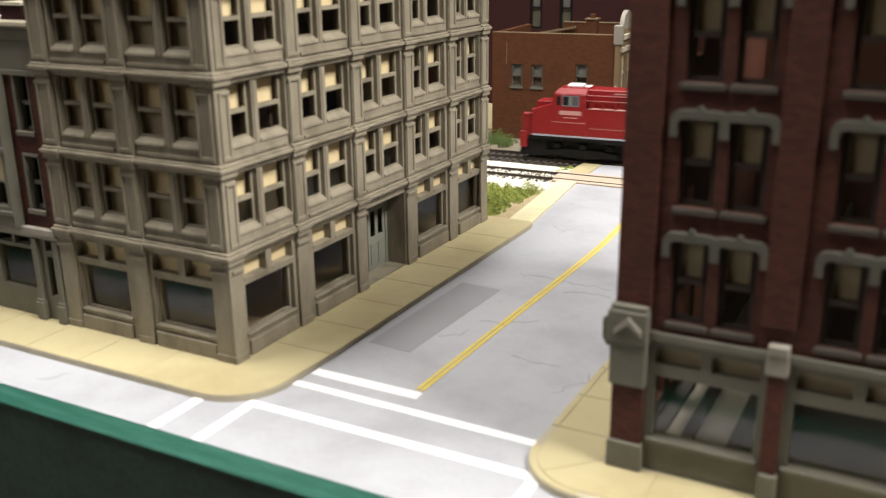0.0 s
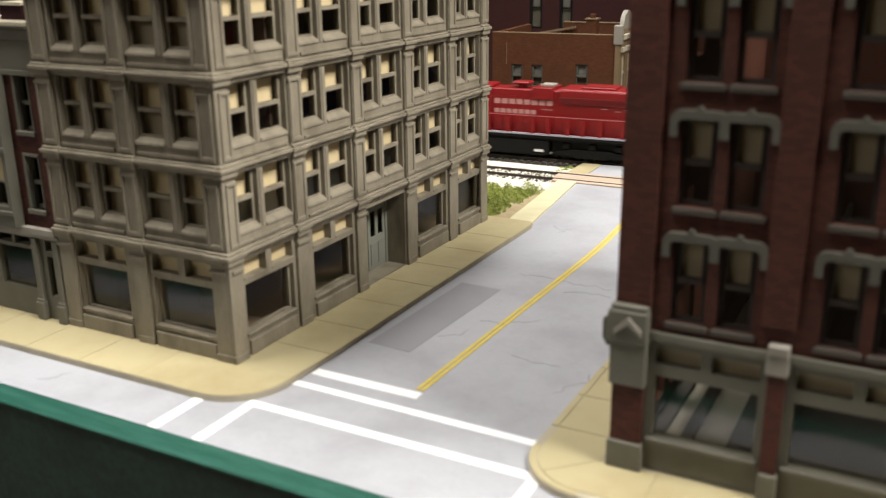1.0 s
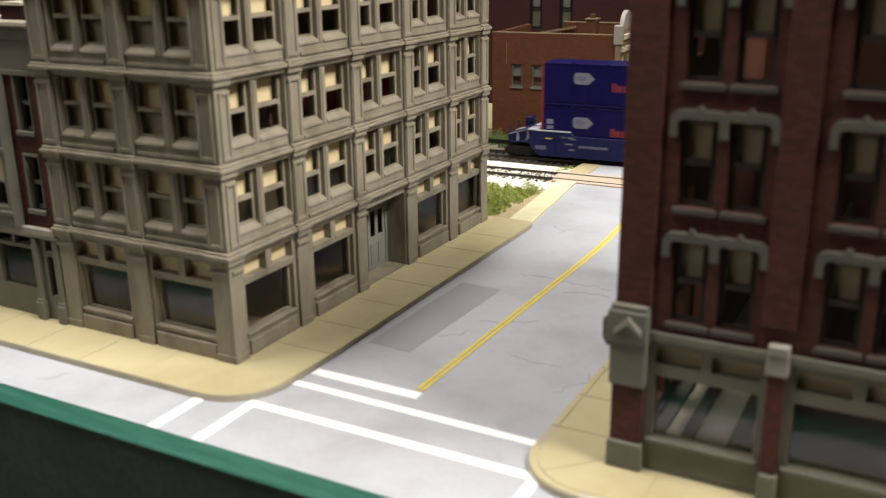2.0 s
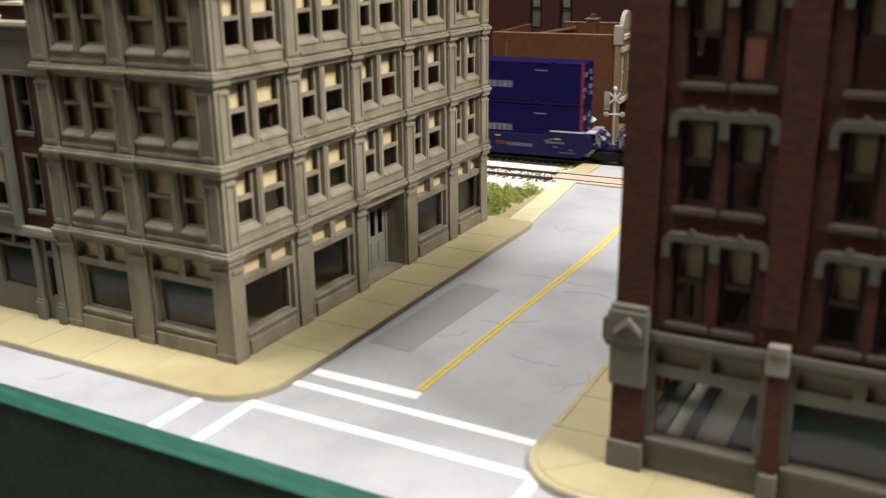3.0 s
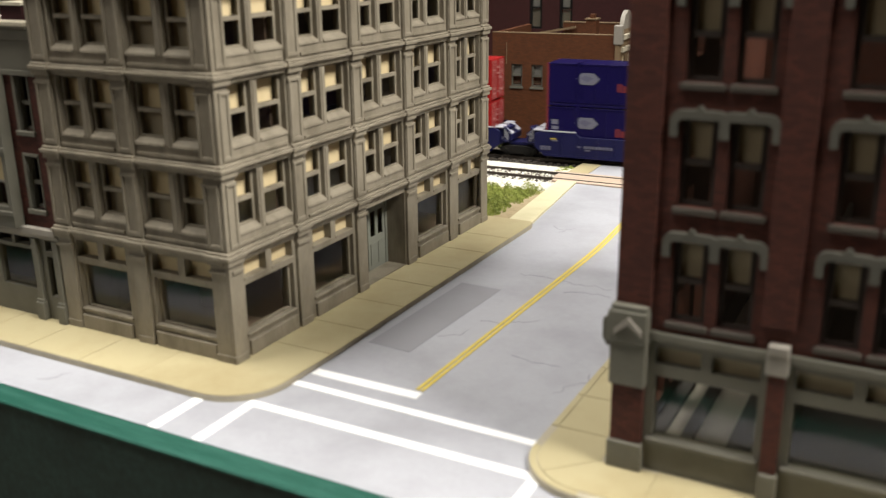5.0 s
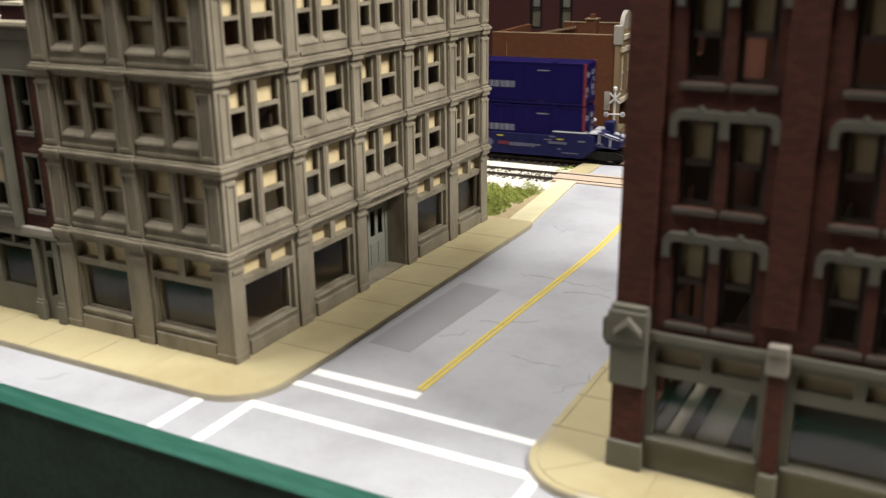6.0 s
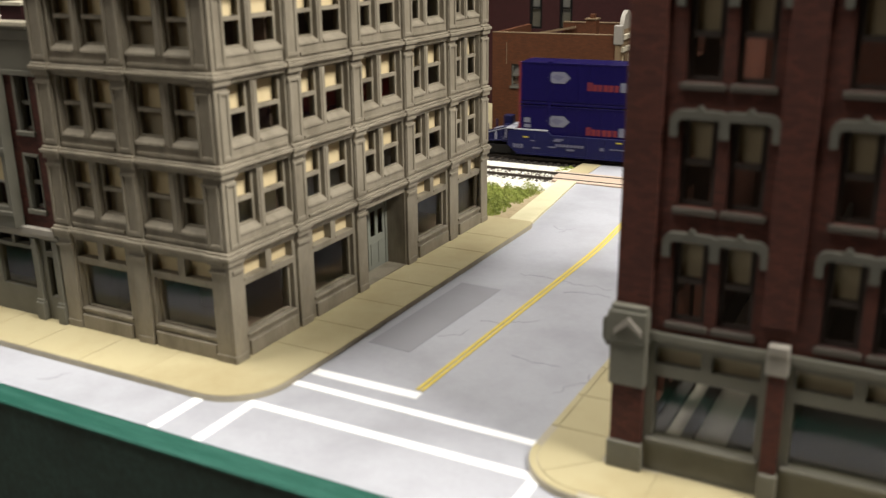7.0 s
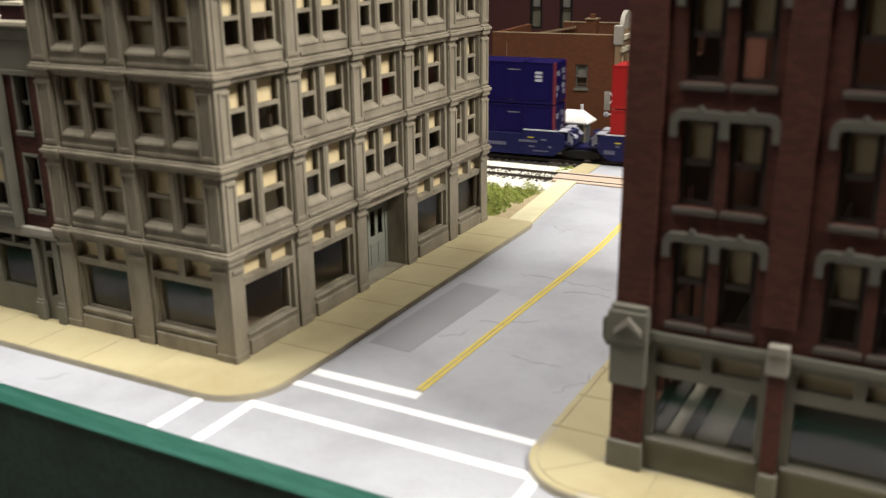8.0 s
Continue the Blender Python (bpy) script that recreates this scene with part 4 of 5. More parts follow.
def tufts(name, spots, seed, mat, label):
    """Foam-like greenery: many small crumpled flakes in uneven clumps."""
    rnd = random.Random(seed)
    verts, faces = [], []
    for x, y, z, r, h, count in spots:
        for _ in range(2 * count):
            a, q = rnd.uniform(0, math.tau), r * math.sqrt(rnd.random())
            px, py = x + q * math.cos(a), y + q * math.sin(a) * 0.8
            pz = z + h * rnd.random() * (1 - (q / r) ** 2 * 0.8)
            s = rnd.uniform(0.25, 0.75)
            e = Euler((rnd.uniform(0, 6), rnd.uniform(0, 6), rnd.uniform(0, 6))).to_matrix()
            n = len(verts)
            for p in ((-1, -0.5, 0), (0.2, -0.7, 0.5), (1, 0, -0.2), (0.1, 0.8, 0.3), (-0.2, 0.1, 0.9)):
                v = e @ Vector(p) * s
                verts.append(((px + v.x) * U, (py + v.y) * U, (pz + v.z) * U))
            faces += [(n, n + 1, n + 4), (n + 1, n + 2, n + 4), (n + 2, n + 3, n + 4), (n + 3, n, n + 4), (n, n + 3, n + 2, n + 1)]
    me = bpy.data.meshes.new(name)
    me.from_pydata(verts, [], faces)
    me.materials.append(mat)
    return tagged(new(name, me), label, "greenery", kind="stuff")


rnd = random.Random(8)
spots = []
for _ in range(40):                       # along the ballast's foot
    x = rnd.uniform(-95, -3)
    spots.append((x, rnd.uniform(326, 352), -6.2, rnd.uniform(3.5, 8), rnd.uniform(4, 11), 120))
for _ in range(34):                       # against the grey building's rear
    spots.append((rnd.uniform(-60, -22), rnd.uniform(262, 326), -6.2, rnd.uniform(4, 8), rnd.uniform(5, 10), 110))
for _ in range(14):
    spots.append((rnd.uniform(-22, -8), rnd.uniform(312, 345), -6.2, rnd.uniform(3, 6), rnd.uniform(3, 6), 80))
for _ in range(12):
    spots.append((rnd.uniform(-27, -17), rnd.uniform(262, 318), -6.2, rnd.uniform(3, 6), rnd.uniform(3, 7), 80))
for _ in range(12):
    spots.append((rnd.uniform(-17, -7), rnd.uniform(264, 302), -6.2, rnd.uniform(3, 5.5), rnd.uniform(5, 9), 90))
for _ in range(8):
    spots.append((rnd.uniform(-10, 6), rnd.uniform(259, 266), -6.2, rnd.uniform(2, 3.5), 2.0, 40))
tufts("grass_verge", spots, 2, GRASS, "yellow-green foam grass clumps on the verge")
spots = [(rnd.uniform(-60, -8), 420 + rnd.uniform(-4, 10), -7.5, rnd.uniform(3, 7), 1.6, 50) for _ in range(22)]
spots += [(rnd.uniform(-16, -9), rnd.uniform(408, 436), -6.0, rnd.uniform(2, 4), 3.0, 60) for _ in range(9)]
tufts("grass_between_tracks", spots, 6, GRASS, "sparse foam grass between the two tracks")
spots = [(rnd.uniform(-150, -96), rnd.uniform(492, 520), -7.5, rnd.uniform(5, 9), rnd.uniform(6, 13), 130) for _ in range(26)]
tufts("bushes", spots, 9, BUSH, "dark green foam bushes before the orange building")
# ---- the train ----
# Local axes: x runs from the front of the train to its rear, y across (near side is -y), z up from the rail tops.
TURN = math.degrees(math.atan(FAR[1]))
MOVERS = []     # (thing, its place along the track at the start)
ROLLERS = []    # wheelsets, with their axle places in their thing's space


def run(t):
    """How far the train has gone after t seconds, in drawing units."""
    return 155.5 * t + 0.35 * t * t


def on_track(x):
    return pose(x * U, track_y(FAR, x) * U, -2 * U, 0, 0, TURN)


def vehicle(name, x, label, category, group=""):
    t = thing(name, on_track(x), label, category, group)
    MOVERS.append((t, x))
    return t


def wheelset(parent, x, r=5.3):
    bm = bmesh.new()
    for y0, y1 in ((-9.6, -8.2), (8.2, 9.6)):
        disc(bm, (0, 0), r, y0, y1, 20)
    disc(bm, (0, 0), r + 0.4, -8.2, -7.8, 20)
    disc(bm, (0, 0), r + 0.4, 7.8, 8.2, 20)
    disc(bm, (0, 0), 1.2, -11.5, 11.5, 8)
    w = part("wheelset", bm, BLACK, parent, "dark steel wheels on an axle")
    w.location = (x * U, 0, r * U)
    ROLLERS.append((w, x, r))
    return w


def bogie(parent, x, axles, half, big=False):
    """Side frames with springs and journals, and the wheelsets between them."""
    for side in (-1, 1):
        y0, y1 = sorted((side * 10.4, side * 12.6))
        bm = bmesh.new()
        side_prism(bm, [(x - half, 4), (x - half, 7.4), (x - half * 0.5, 9.6), (x + half * 0.5, 9.6), (x + half, 7.4), (x + half, 4), (x + half * 0.6, 4), (x + half * 0.4, 2.6), (x - half * 0.4, 2.6), (x - half * 0.6, 4)], y0, y1)
        f = part("side_frame", bm, BLACK, parent, "dark bogie side frame", 0.2)
        for a in axles:
            bm = bmesh.new()
            disc(bm, (x + a, 5.3), 1.9, *sorted((side * 12.6, side * 13.6)), 10)
            part("journal_box", bm, BLACK, f)
    for a in axles:
        wheelset(parent, x + a)


def lettering(parent, s0, s1, z0, z1, y, n, mat, label=""):
    """Illegible or brand lettering as plain bars, one to a letter."""
    w = (s1 - s0) / n
    for k in range(n):
        boxes("lettering_bar", [(s0 + k * w, s0 + (k + 0.78) * w, y - 0.12, y, z0, z1)], mat, parent, label)


def locomotive():
    L = vehicle("locomotive", -56, "bright red diesel locomotive with black running gear", "locomotive")
    S = 21.5      # walkway height
    boxes("underframe", [(4, 262, -13.5, 13.5, S - 5.5, S - 1.6)], BLACK, L, "black underframe", 0.3)
    for y0, y1 in ((-16.0, -13.5), (13.5, 16.0)):
        boxes("walkway_edge", [(8, 251, y0, y1, S - 1.1, S + 0.2)], STICKER, L, "white walkway edge stripe")
    boxes("walkway", [(6, 262, -13.5, 13.5, S - 1.6, S)], RED, L)
    # nose
    bm = bmesh.new()
    side_prism(bm, [(7.5, S), (7.5, S + 19.4), (9, S + 20.7), (25, S + 26), (25, S)], -15.2, 15.2)
    part("nose", bm, RED, L, "", 0.6)
    bm = bmesh.new()
    side_prism(bm, [(8.6, S + 20), (9.4, S + 26.4), (25, S + 27), (25, S + 20)], -8.5, 8.5)
    part("nose_top", bm, RED, L, "", 0.5)
    boxes("pilot", [(3, 20, -12, 12, 3, S - 4)], BLACK, L)
    for y in (-10.5, 10.5):
        boxes("front_box", [(-1, 7.4, y - 2.4, y + 2.4, S - 2, S + 16.8)], RED, L, "", 0.8)
        boxes("front_step", [(-3, 3, y - 4, y + 4, S - 12, S + 1.5)], RED, L, "", 0.5)
    boxes("anticlimber", [(-2.5, 7.4, -13, 13, S - 3.5, S + 0.2)], RED, L, "", 0.5)
    bm = bmesh.new()
    tube(bm, [(-2, -13, S - 8), (-2, -13, S + 14), (7, -13.5, S + 16.6)], 0.5, 6)
    part("front_handrail", bm, RED, L)
    bm = bmesh.new()
    side_prism(bm, [(-4, 3), (3, 3), (3, S - 6), (0, S - 6)], -13, 13)
    part("snow_plough", bm, BLACK, L)
    # cab with a chamfered roof
    bm = bmesh.new()
    side_prism(bm, [(24, S), (24, S + 25.6), (26.5, S + 34.2), (53.4, S + 34.2), (53.4, S)], -15.4, 15.4)
    cab = part("cab", bm, RED, L, "", 0.5)
    bm = bmesh.new()
    low = [bm.verts.new(p) for p in ((26.2, -15.4, S + 34.2), (53.4, -15.4, S + 34.2), (53.4, 15.4, S + 34.2), (26.2, 15.4, S + 34.2))]
    top = [bm.verts.new(p) for p in ((29.5, -10.5, S + 38.6), (53.4, -10.5, S + 38.6), (53.4, 10.5, S + 38.6), (29.5, 10.5, S + 38.6))]
    bm.faces.new(low[::-1])
    bm.faces.new(top)
    for i in range(4):
        bm.faces.new((low[i], low[(i + 1) % 4], top[(i + 1) % 4], top[i]))
    part("cab_roof", bm, RED, cab, "", 0.4)
    for side in (-1, 1):
        y0, y1 = sorted((side * 15.4, side * 15.62))
        bm = bmesh.new()
        pierced(bm, lambda u, d, z: (u, d, z), 33.2, 47.6, S + 24.2, S + 32.9, y0, y1, [(34, 38.8, S + 25, S + 32.1), (39.4, 46.8, S + 25, S + 32.1)])
        part("window_frame", bm, GREY_LETTER, cab, "thin pale window frame")
        y0, y1 = sorted((side * 15.4, side * 15.5))
        boxes("side_window", [(34, 38.8, y0, y1, S + 25, S + 32.1)], BLACK, cab, "dark cab window")
        # the reflection in the rear pane is a matt pale strip
        boxes("side_window", [(39.4, 41.4, y0, y1, S + 25, S + 32.1)], GREY_GLAZE, cab, "cab window strip painted pale as a reflection")
        boxes("side_window", [(41.4, 46.8, y0, y1, S + 25, S + 32.1)], TAR_AND_SHADE, cab, "greyish cab window")
        boxes("door_light", [(28.6, 32.0, y0, y1, S + 25, S + 32)], BLACK, cab, "dark narrow light")
    for y0, y1 in ((-12.5, -1.5), (1.5, 12.5)):
        bm = bmesh.new()
        side_prism(bm, [(24.2, S + 27), (26.1, S + 33.6), (25.8, S + 33.8), (23.8, S + 27.2)], y0, y1)
        part("windscreen", bm, BLACK, cab)
    boxes("roof_box", [(34.5, 47, -6, 6, S + 38.6, S + 40.6)], LETTER, cab, "white air conditioner on the roof", 0.5)
    boxes("roof_pad", [(49, 53, -5, 5, S + 38.6, S + 39.6)], LETTER, cab, "white roof pad", 0.3)
    boxes("number_bar", [(31.2, 49.4, -15.62, -15.4, S + 17.2, S + 20.6)], DULL_LETTER, cab, "pale lettering band")
    boxes("number_bar", [(34.5, 46, -15.56, -15.4, S + 14.6, S + 15.3)], DULL_LETTER, cab)
    # equipment body behind the cab, flush with it
    bm = bmesh.new()
    side_prism(bm, [(53.4, S), (53.4, S + 22.8), (98, S + 22.8), (98, S)], -15.2, 15.2)
    part("side_cabinet", bm, RED, L, "", 0.4)
    boxes("seam", [(25, 53, -15.56, -15.4, S + 10.8, S + 11.2)], DULL_LETTER, L)
    boxes("seam", [(57, 97, -15.36, -15.2, S + 7.0, S + 7.3)], DULL_LETTER, L)
    boxes("ledge", [(55, 107, -15.6, 15.6, S + 22.8, S + 23.4)], DULL_LETTER, L)
    for x in (56, 66, 76, 86, 96):
        boxes("ledge_bracket", [(x, x + 1.6, -15.3, -10.5, S + 23.4, S + 29)], RED, L)
    boxes("step_well", [(100, 124, -15.0, -10.5, S, S + 4.5)], BLACK, L, "dark step well", 0.4)
    # long hood
    bm = bmesh.new()
    side_prism(bm, [(53.4, S), (53.4, S + 38), (126, S + 38), (126, S)], -10.5, 10.5)
    part("front_hood", bm, RED, L, "", 0.8)
    bm = bmesh.new()
    side_prism(bm, [(126, S), (126, S + 35.6), (187, S + 35.6), (187, S)], -10.5, 10.5)
    part("engine_hood", bm, RED, L, "", 0.8)
    for k, a in enumerate((128, 137, 146, 155, 164, 173, 182)):
        boxes("hood_door", [(a, a + 8, -10.8, -10.5, S + 3, S + 30)], RED, L)
    bm = bmesh.new()
    out = [(-10.5, S), (-10.5, S + 25.5), (-15.2, S + 31), (-15.2, S + 36.5), (-13.5, S + 38), (13.5, S + 38), (15.2, S + 36.5), (15.2, S + 31), (10.5, S + 25.5), (10.5, S)]
    a = [bm.verts.new((187, y, z)) for y, z in out]
    c = [bm.verts.new((256, y, z)) for y, z in out]
    bm.faces.new(a)
    bm.faces.new(c[::-1])
    for i in range(len(out)):
        bm.faces.new((a[i], c[i], c[(i + 1) % len(out)], a[(i + 1) % len(out)]))
    bmesh.ops.recalc_face_normals(bm, faces=bm.faces)
    part("radiator_hood", bm, RED, L, "", 0.5)
    boxes("radiator_top", [(204, 232, -11, 11, S + 38, S + 39.6)], RED, L, "", 0.5)
    for k in range(4):
        for x in (75, 88.5):
            boxes("grille", [(x, x + 12, -10.8, -10.5, S + 28 + 2.3 * k, S + 29.0 + 2.3 * k)], DULL_LETTER if k > 1 else RED_LETTER, L, "louvre strip")
    boxes("hood_panel", [(112, 122, -10.8, -10.5, S + 27, S + 34)], RED, L, "", 0.1)
    boxes("exhaust", [(147, 153, -3.5, 3.5, S + 35.6, S + 38.5)], RED, L, "", 0.4)
    boxes("exhaust_hood", [(142.5, 158, -6, 6, S + 38.5, S + 41)], RED, L, "", 1.0)
    boxes("roof_hatch", [(168, 179, -6, 6, S + 37.6, S + 39.8)], PALE_TRIM, L, "pale roof hatch", 0.4)
    boxes("tall_door_block", [(162.8, 180.5, -12.4, 12.4, S + 28, S + 37.6)], RED, L, "", 0.4)
    for x in (192, 203, 214, 225, 236):
        boxes("radiator_door", [(x, x + 9.5, -10.8, -10.5, S + 3, S + 24)], RED, L)
    for x, z in ((221, 22.5), (232, 21), (240, 22.5)):
        boxes("small_plate", [(x, x + 5, -11.0, -10.8, S + z, S + z + 0.7)], DULL_LETTER, L)
    lettering(L, 129, 181.5, S + 23.0, S + 27.2, -10.8, 8, DULL_LETTER)
    lettering(L, 129, 167, S + 15.2, S + 18.8, -10.8, 7, DULL_LETTER)
    boxes("small_plate", [(170, 180, -10.95, -10.8, S + 19.4, S + 20)], DULL_LETTER, L)
    # handrails
    for y in (-15.3, 15.3):
        bm = bmesh.new()
        tube(bm, [(53.4, y, S + 33.9), (104, y, S + 33.9), (115, y, S + 20.8), (123.5, y, S + 20.4), (123.5, y, S + 15)], 0.65, 6)
        part("upper_handrail", bm, RED, L)
        bm = bmesh.new()
        tube(bm, [(53.4, y, S + 29.5), (99.5, y, S + 29.5)], 0.55, 6)
        part("upper_handrail", bm, RED, L)
        bm = bmesh.new()
        tube(bm, [(98.5, y, S + 14.6), (254, y, S + 14.6)], 0.65, 6)
        part("handrail", bm, RED, L)
        for x in (101, 125, 143, 164, 178, 195, 207, 222, 240, 253):
            boxes("stanchion", [(x - 1.5, x + 1.5, y - 0.4, y + 0.4, S, S + 14.6)], RED, L)
        boxes("rear_step", [(251, 254, y - 1.5, y + 1.5, S - 12, S + 2)], RED, L)
    boxes("rear_platform", [(256, 267, -14, 14, S - 4, S)], BLACK, L)
    bm = bmesh.new()
    tube(bm, [(266, -13, S), (266, -13, S + 16), (266, 13, S + 16), (266, 13, S)], 0.6, 6)
    part("rear_handrail", bm, RED, L)
    boxes("rear_light_box", [(256, 259, -5, 5, S + 27, S + 33)], RED, L)
    # tank, bogies, couplers
    bm = bmesh.new()
    side_prism(bm, [(91, 3), (88, 5.5), (88, S - 5.5), (178, S - 5.5), (178, 5.5), (175, 3)], -14.5, 14.5)
    part("fuel_tank", bm, BLACK, L, "black fuel tank", 0.8)
    boxes("tank_gauge", [(104, 108, -14.9, -14.5, 8, 10.5)], LETTER, L)
    boxes("journal_mark", [(166, 174, -14.9, -14.3, 6.5, 8.4)], LETTER, L)
    for y0, y1 in ((-16, -13), (13, 16)):
        boxes("air_tank", [(66, 92, y0, y1, S - 5.2, S - 1.8)], BLACK, L)
        boxes("side_skirt", [(10, 252, y0 * 0.98, y1 * 0.98, S - 3.4, S - 1.8)], BLACK, L)
    # solid black blocks added behind the side frames to keep the underside dark
    boxes("underside_filler", [(16, 87, -9.9, 9.9, 2.5, S - 5.6)], BLACK, L)
    boxes("underside_filler", [(180, 251, -9.9, 9.9, 2.5, S - 5.6)], BLACK, L)
    for bx in (50, 214):
        for q in (-24, -2, 20):
            boxes("brake_cylinder", [(bx + q, bx + q + 6, -13, -10, 10, 15)], BLACK, L, "", 0.5)
    bogie(L, 50, (-22, 0, 22), 30)
    bogie(L, 214, (-22, 0, 22), 30)
    boxes("coupler", [(261, 290, -1.5, 1.5, 8, 11)], BLACK, L, "", 0.3)
    return L


locomotive()

BOX_L, BOX_H, BOX_W = 192.5, 35.2, 15.5


def container(x, tier, kind):
    z = 10.8 + tier * BOX_H
    colour = {"red": BOX_RED, "blue": BLUE}[kind]
    label = {"red": "bright red shipping container with pale lettering and triangle badge", "blue": "dark blue shipping container with grey and red lettering"}[kind]
    C = vehicle("container", x, label, "container", "containers on the train")
    h, w, l = BOX_H - 0.95, BOX_W, BOX_L
    boxes("body", [(0.8, l - 0.8, -w + 0.35, w - 0.35, z + 0.5, z + h - 0.3)], colour, C)
    for y0, y1 in ((-w, -w + 1.2), (w - 1.2, w)):
        boxes("bottom_rail", [(0.9, l - 0.9, y0, y1, z, z + 1.8)], colour, C, "", 0.15)
        boxes("top_rail", [(0.9, l - 0.9, y0, y1, z + h - 1.3, z + h)], colour, C, "", 0.15)
        for a in (0, 25, l - 27.5, l - 1.8):
            boxes("post", [(a, a + (1.8 if a in (0, l - 1.8) else 2.4), y0 - 0.05, y1, z, z + h + 0.12)], RED_LETTER if kind == "blue" and a in (0, l - 1.8) else colour, C, "", 0.15)
    for k in range(14):
        a = 30 + k * 10
        boxes("side_rib", [(a, a + 0.5, -w + 0.12, -w + 0.35, z + 1.8, z + h - 1.3)], colour, C)
    for a in (25.2, l - 27.3):
        boxes("roof_bow", [(a, a + 2, -w + 0.5, w - 0.5, z + h - 0.3, z + h + 0.1)], colour if kind == "blue" else DULL_LETTER, C)
        boxes("corner_casting", [(a - 0.2, a + 2.6, -w - 0.15, -w + 2, z + h - 1.6, z + h + 0.95)], DULL_LETTER if kind == "red" else colour, C)
    # rear doors
    boxes("rear_door", [(l - 0.8, l - 0.1, -w + 1.6, -0.2, z + 1.5, z + h - 1)], colour, C, "", 0.2)
    boxes("rear_door", [(l - 0.8, l - 0.1, 0.2, w - 1.6, z + 1.5, z + h - 1)], colour, C, "", 0.2)
    for y in (-11, -5, 5, 11):
        bm = bmesh.new()
        tube(bm, [(l + 0.25, y, z + 1.5), (l + 0.25, y, z + h - 1)], 0.35, 5)
        part("lock_rod", bm, colour if kind == "blue" else DULL_LETTER, C)
    if kind == "red":
        rr = random.Random(int(x) + tier)
        for k in range(16):
            yy, zz = rr.uniform(-w + 3, w - 4), rr.uniform(3, h - 4)
            boxes("door_text", [(l - 0.1, l + 0.02, yy, yy + rr.uniform(1.5, 5), z + zz, z + zz + rr.uniform(0.6, 1.6))], DULL_LETTER, C)
    y = -w + 0.30
    if kind == "red":
        cx, top = 48.5, z + 27.5
        for e in ((cx - 13, cx - 4, top, top + 1.2), (cx + 4, cx + 13, top, top + 1.2)):
            boxes("badge_bar", [(e[0], e[1], y - 0.14, y, e[2] + 0.3, e[3])], FAINT_BADGE, C)
        for sgn in (-1, 1):
            bm = bmesh.new()
            pts = [(cx + sgn * 13, top + 1.2), (cx + sgn * 11.2, top), (cx + sgn * 0.05, top - 16.5), (cx + sgn * 0.05, top - 19.6)]
            side_prism(bm, pts if sgn < 0 else pts[::-1], y - 0.14, y)
            part("badge_bar", bm, FAINT_BADGE, C)
        bm = bmesh.new()
        disc(bm, (cx, top + 0.6), 3.0, y - 0.2, y, 10)
        part("badge_centre", bm, LEAF_GREEN, C)
        lettering(C, 76.5, 130, z + 15.5, z + 25.5, y, 8, DULL_LETTER)
        lettering(C, 134.5, 157, z + 15.5, z + 25.5, y, 4, DULL_LETTER)
        lettering(C, 13, 17, z + 11, z + 16, y, 1, DULL_LETTER)
        for q in range(4):
            boxes("small_text", [(178.5 - q * 0.7, 184 + q * 0.9, y - 0.1, y, z + 20 + 2.2 * q, z + 21.2 + 2.2 * q)], DULL_LETTER, C)
        for q in range(9):
            boxes("rail_clip", [(40 + q * 12.3, 42.6 + q * 12.3, -w - 0.1, -w + 0.5, z + 0.1, z + 0.9)], DULL_LETTER, C)
    else:
        q = z + (17.5 if tier else 17.0)
        bm = bmesh.new()
        side_prism(bm, [(24.5, q + 5), (29, q + 9.6), (39, q + 9.6), (44, q + 5), (39, q + 0.4), (29, q + 0.4)], y - 0.3, y)
        part("badge", bm, GREY_LETTER, C, "grey hexagonal badge")
        bm = bmesh.new()
        side_prism(bm, [(28, q + 5.4), (32, q + 7.6), (39, q + 5.8), (34, q + 2.2)], y - 0.36, y - 0.3)
        part("badge_centre", bm, DIM_LETTER, C)
        q = z + (13.0 if tier else 12.2)
        boxes("lettering_bar", [(58.2, 62.2, y - 0.12, y, q, q + 6.8)], RED_LETTER, C)
        lettering(C, 62.8, 84.5, q, q + 5.2, y, 5, RED_LETTER)
        boxes("lettering_bar", [(85, 90.5, y - 0.12, y, q, q + 7.4)], GREY_LETTER, C)
        lettering(C, 91.2, 133, q, q + 5.4, y, 9, GREY_LETTER)
        boxes("small_badge", [(91, 98, y - 0.12, y, z + 25.5, z + 29.2)], GREY_LETTER, C)
        boxes("small_text", [(151.5, 162, y - 0.12, y, z + 27.3, z + 28.3)], GREY_LETTER, C)
        boxes("small_text", [(152.3, 157, y - 0.12, y, z + 2.6, z + 3.4)], GREY_LETTER, C)
        if tier and x > 1000:
            for k in range(3):
                boxes("small_text", [(175, 181, y - 0.12, y, z + 18.5 + 3 * k, z + 20.6 + 3 * k)], STICKER, C)
        if not tier:
            boxes("small_text", [(5, 10.6, y - 0.12, y, z + 15.6, z + 18.4)], GREY_LETTER, C)
            boxes("small_text", [(4.8, 10.4, y - 0.12, y, z + 19.8, z + 23.8)], GREY_LETTER, C)
        boxes("ledge", [(3, l - 3, -w - 0.1, -w + 0.35, z + 3.0, z + 3.6)], colour, C)
        for yy, zz, s in ((-9, 25, 2.6), (6, 26, 2.6), (-10, 13, 2.4), (6, 14, 2.6), (-11, 8, 1.8), (7, 8.5, 2.4), (7, 20, 2.2)):
            boxes("door_sticker", [(l - 0.1, l + 0.02, yy - s, yy + s, z + zz - s * 0.8, z + zz + s * 0.8)], STICKER, C)
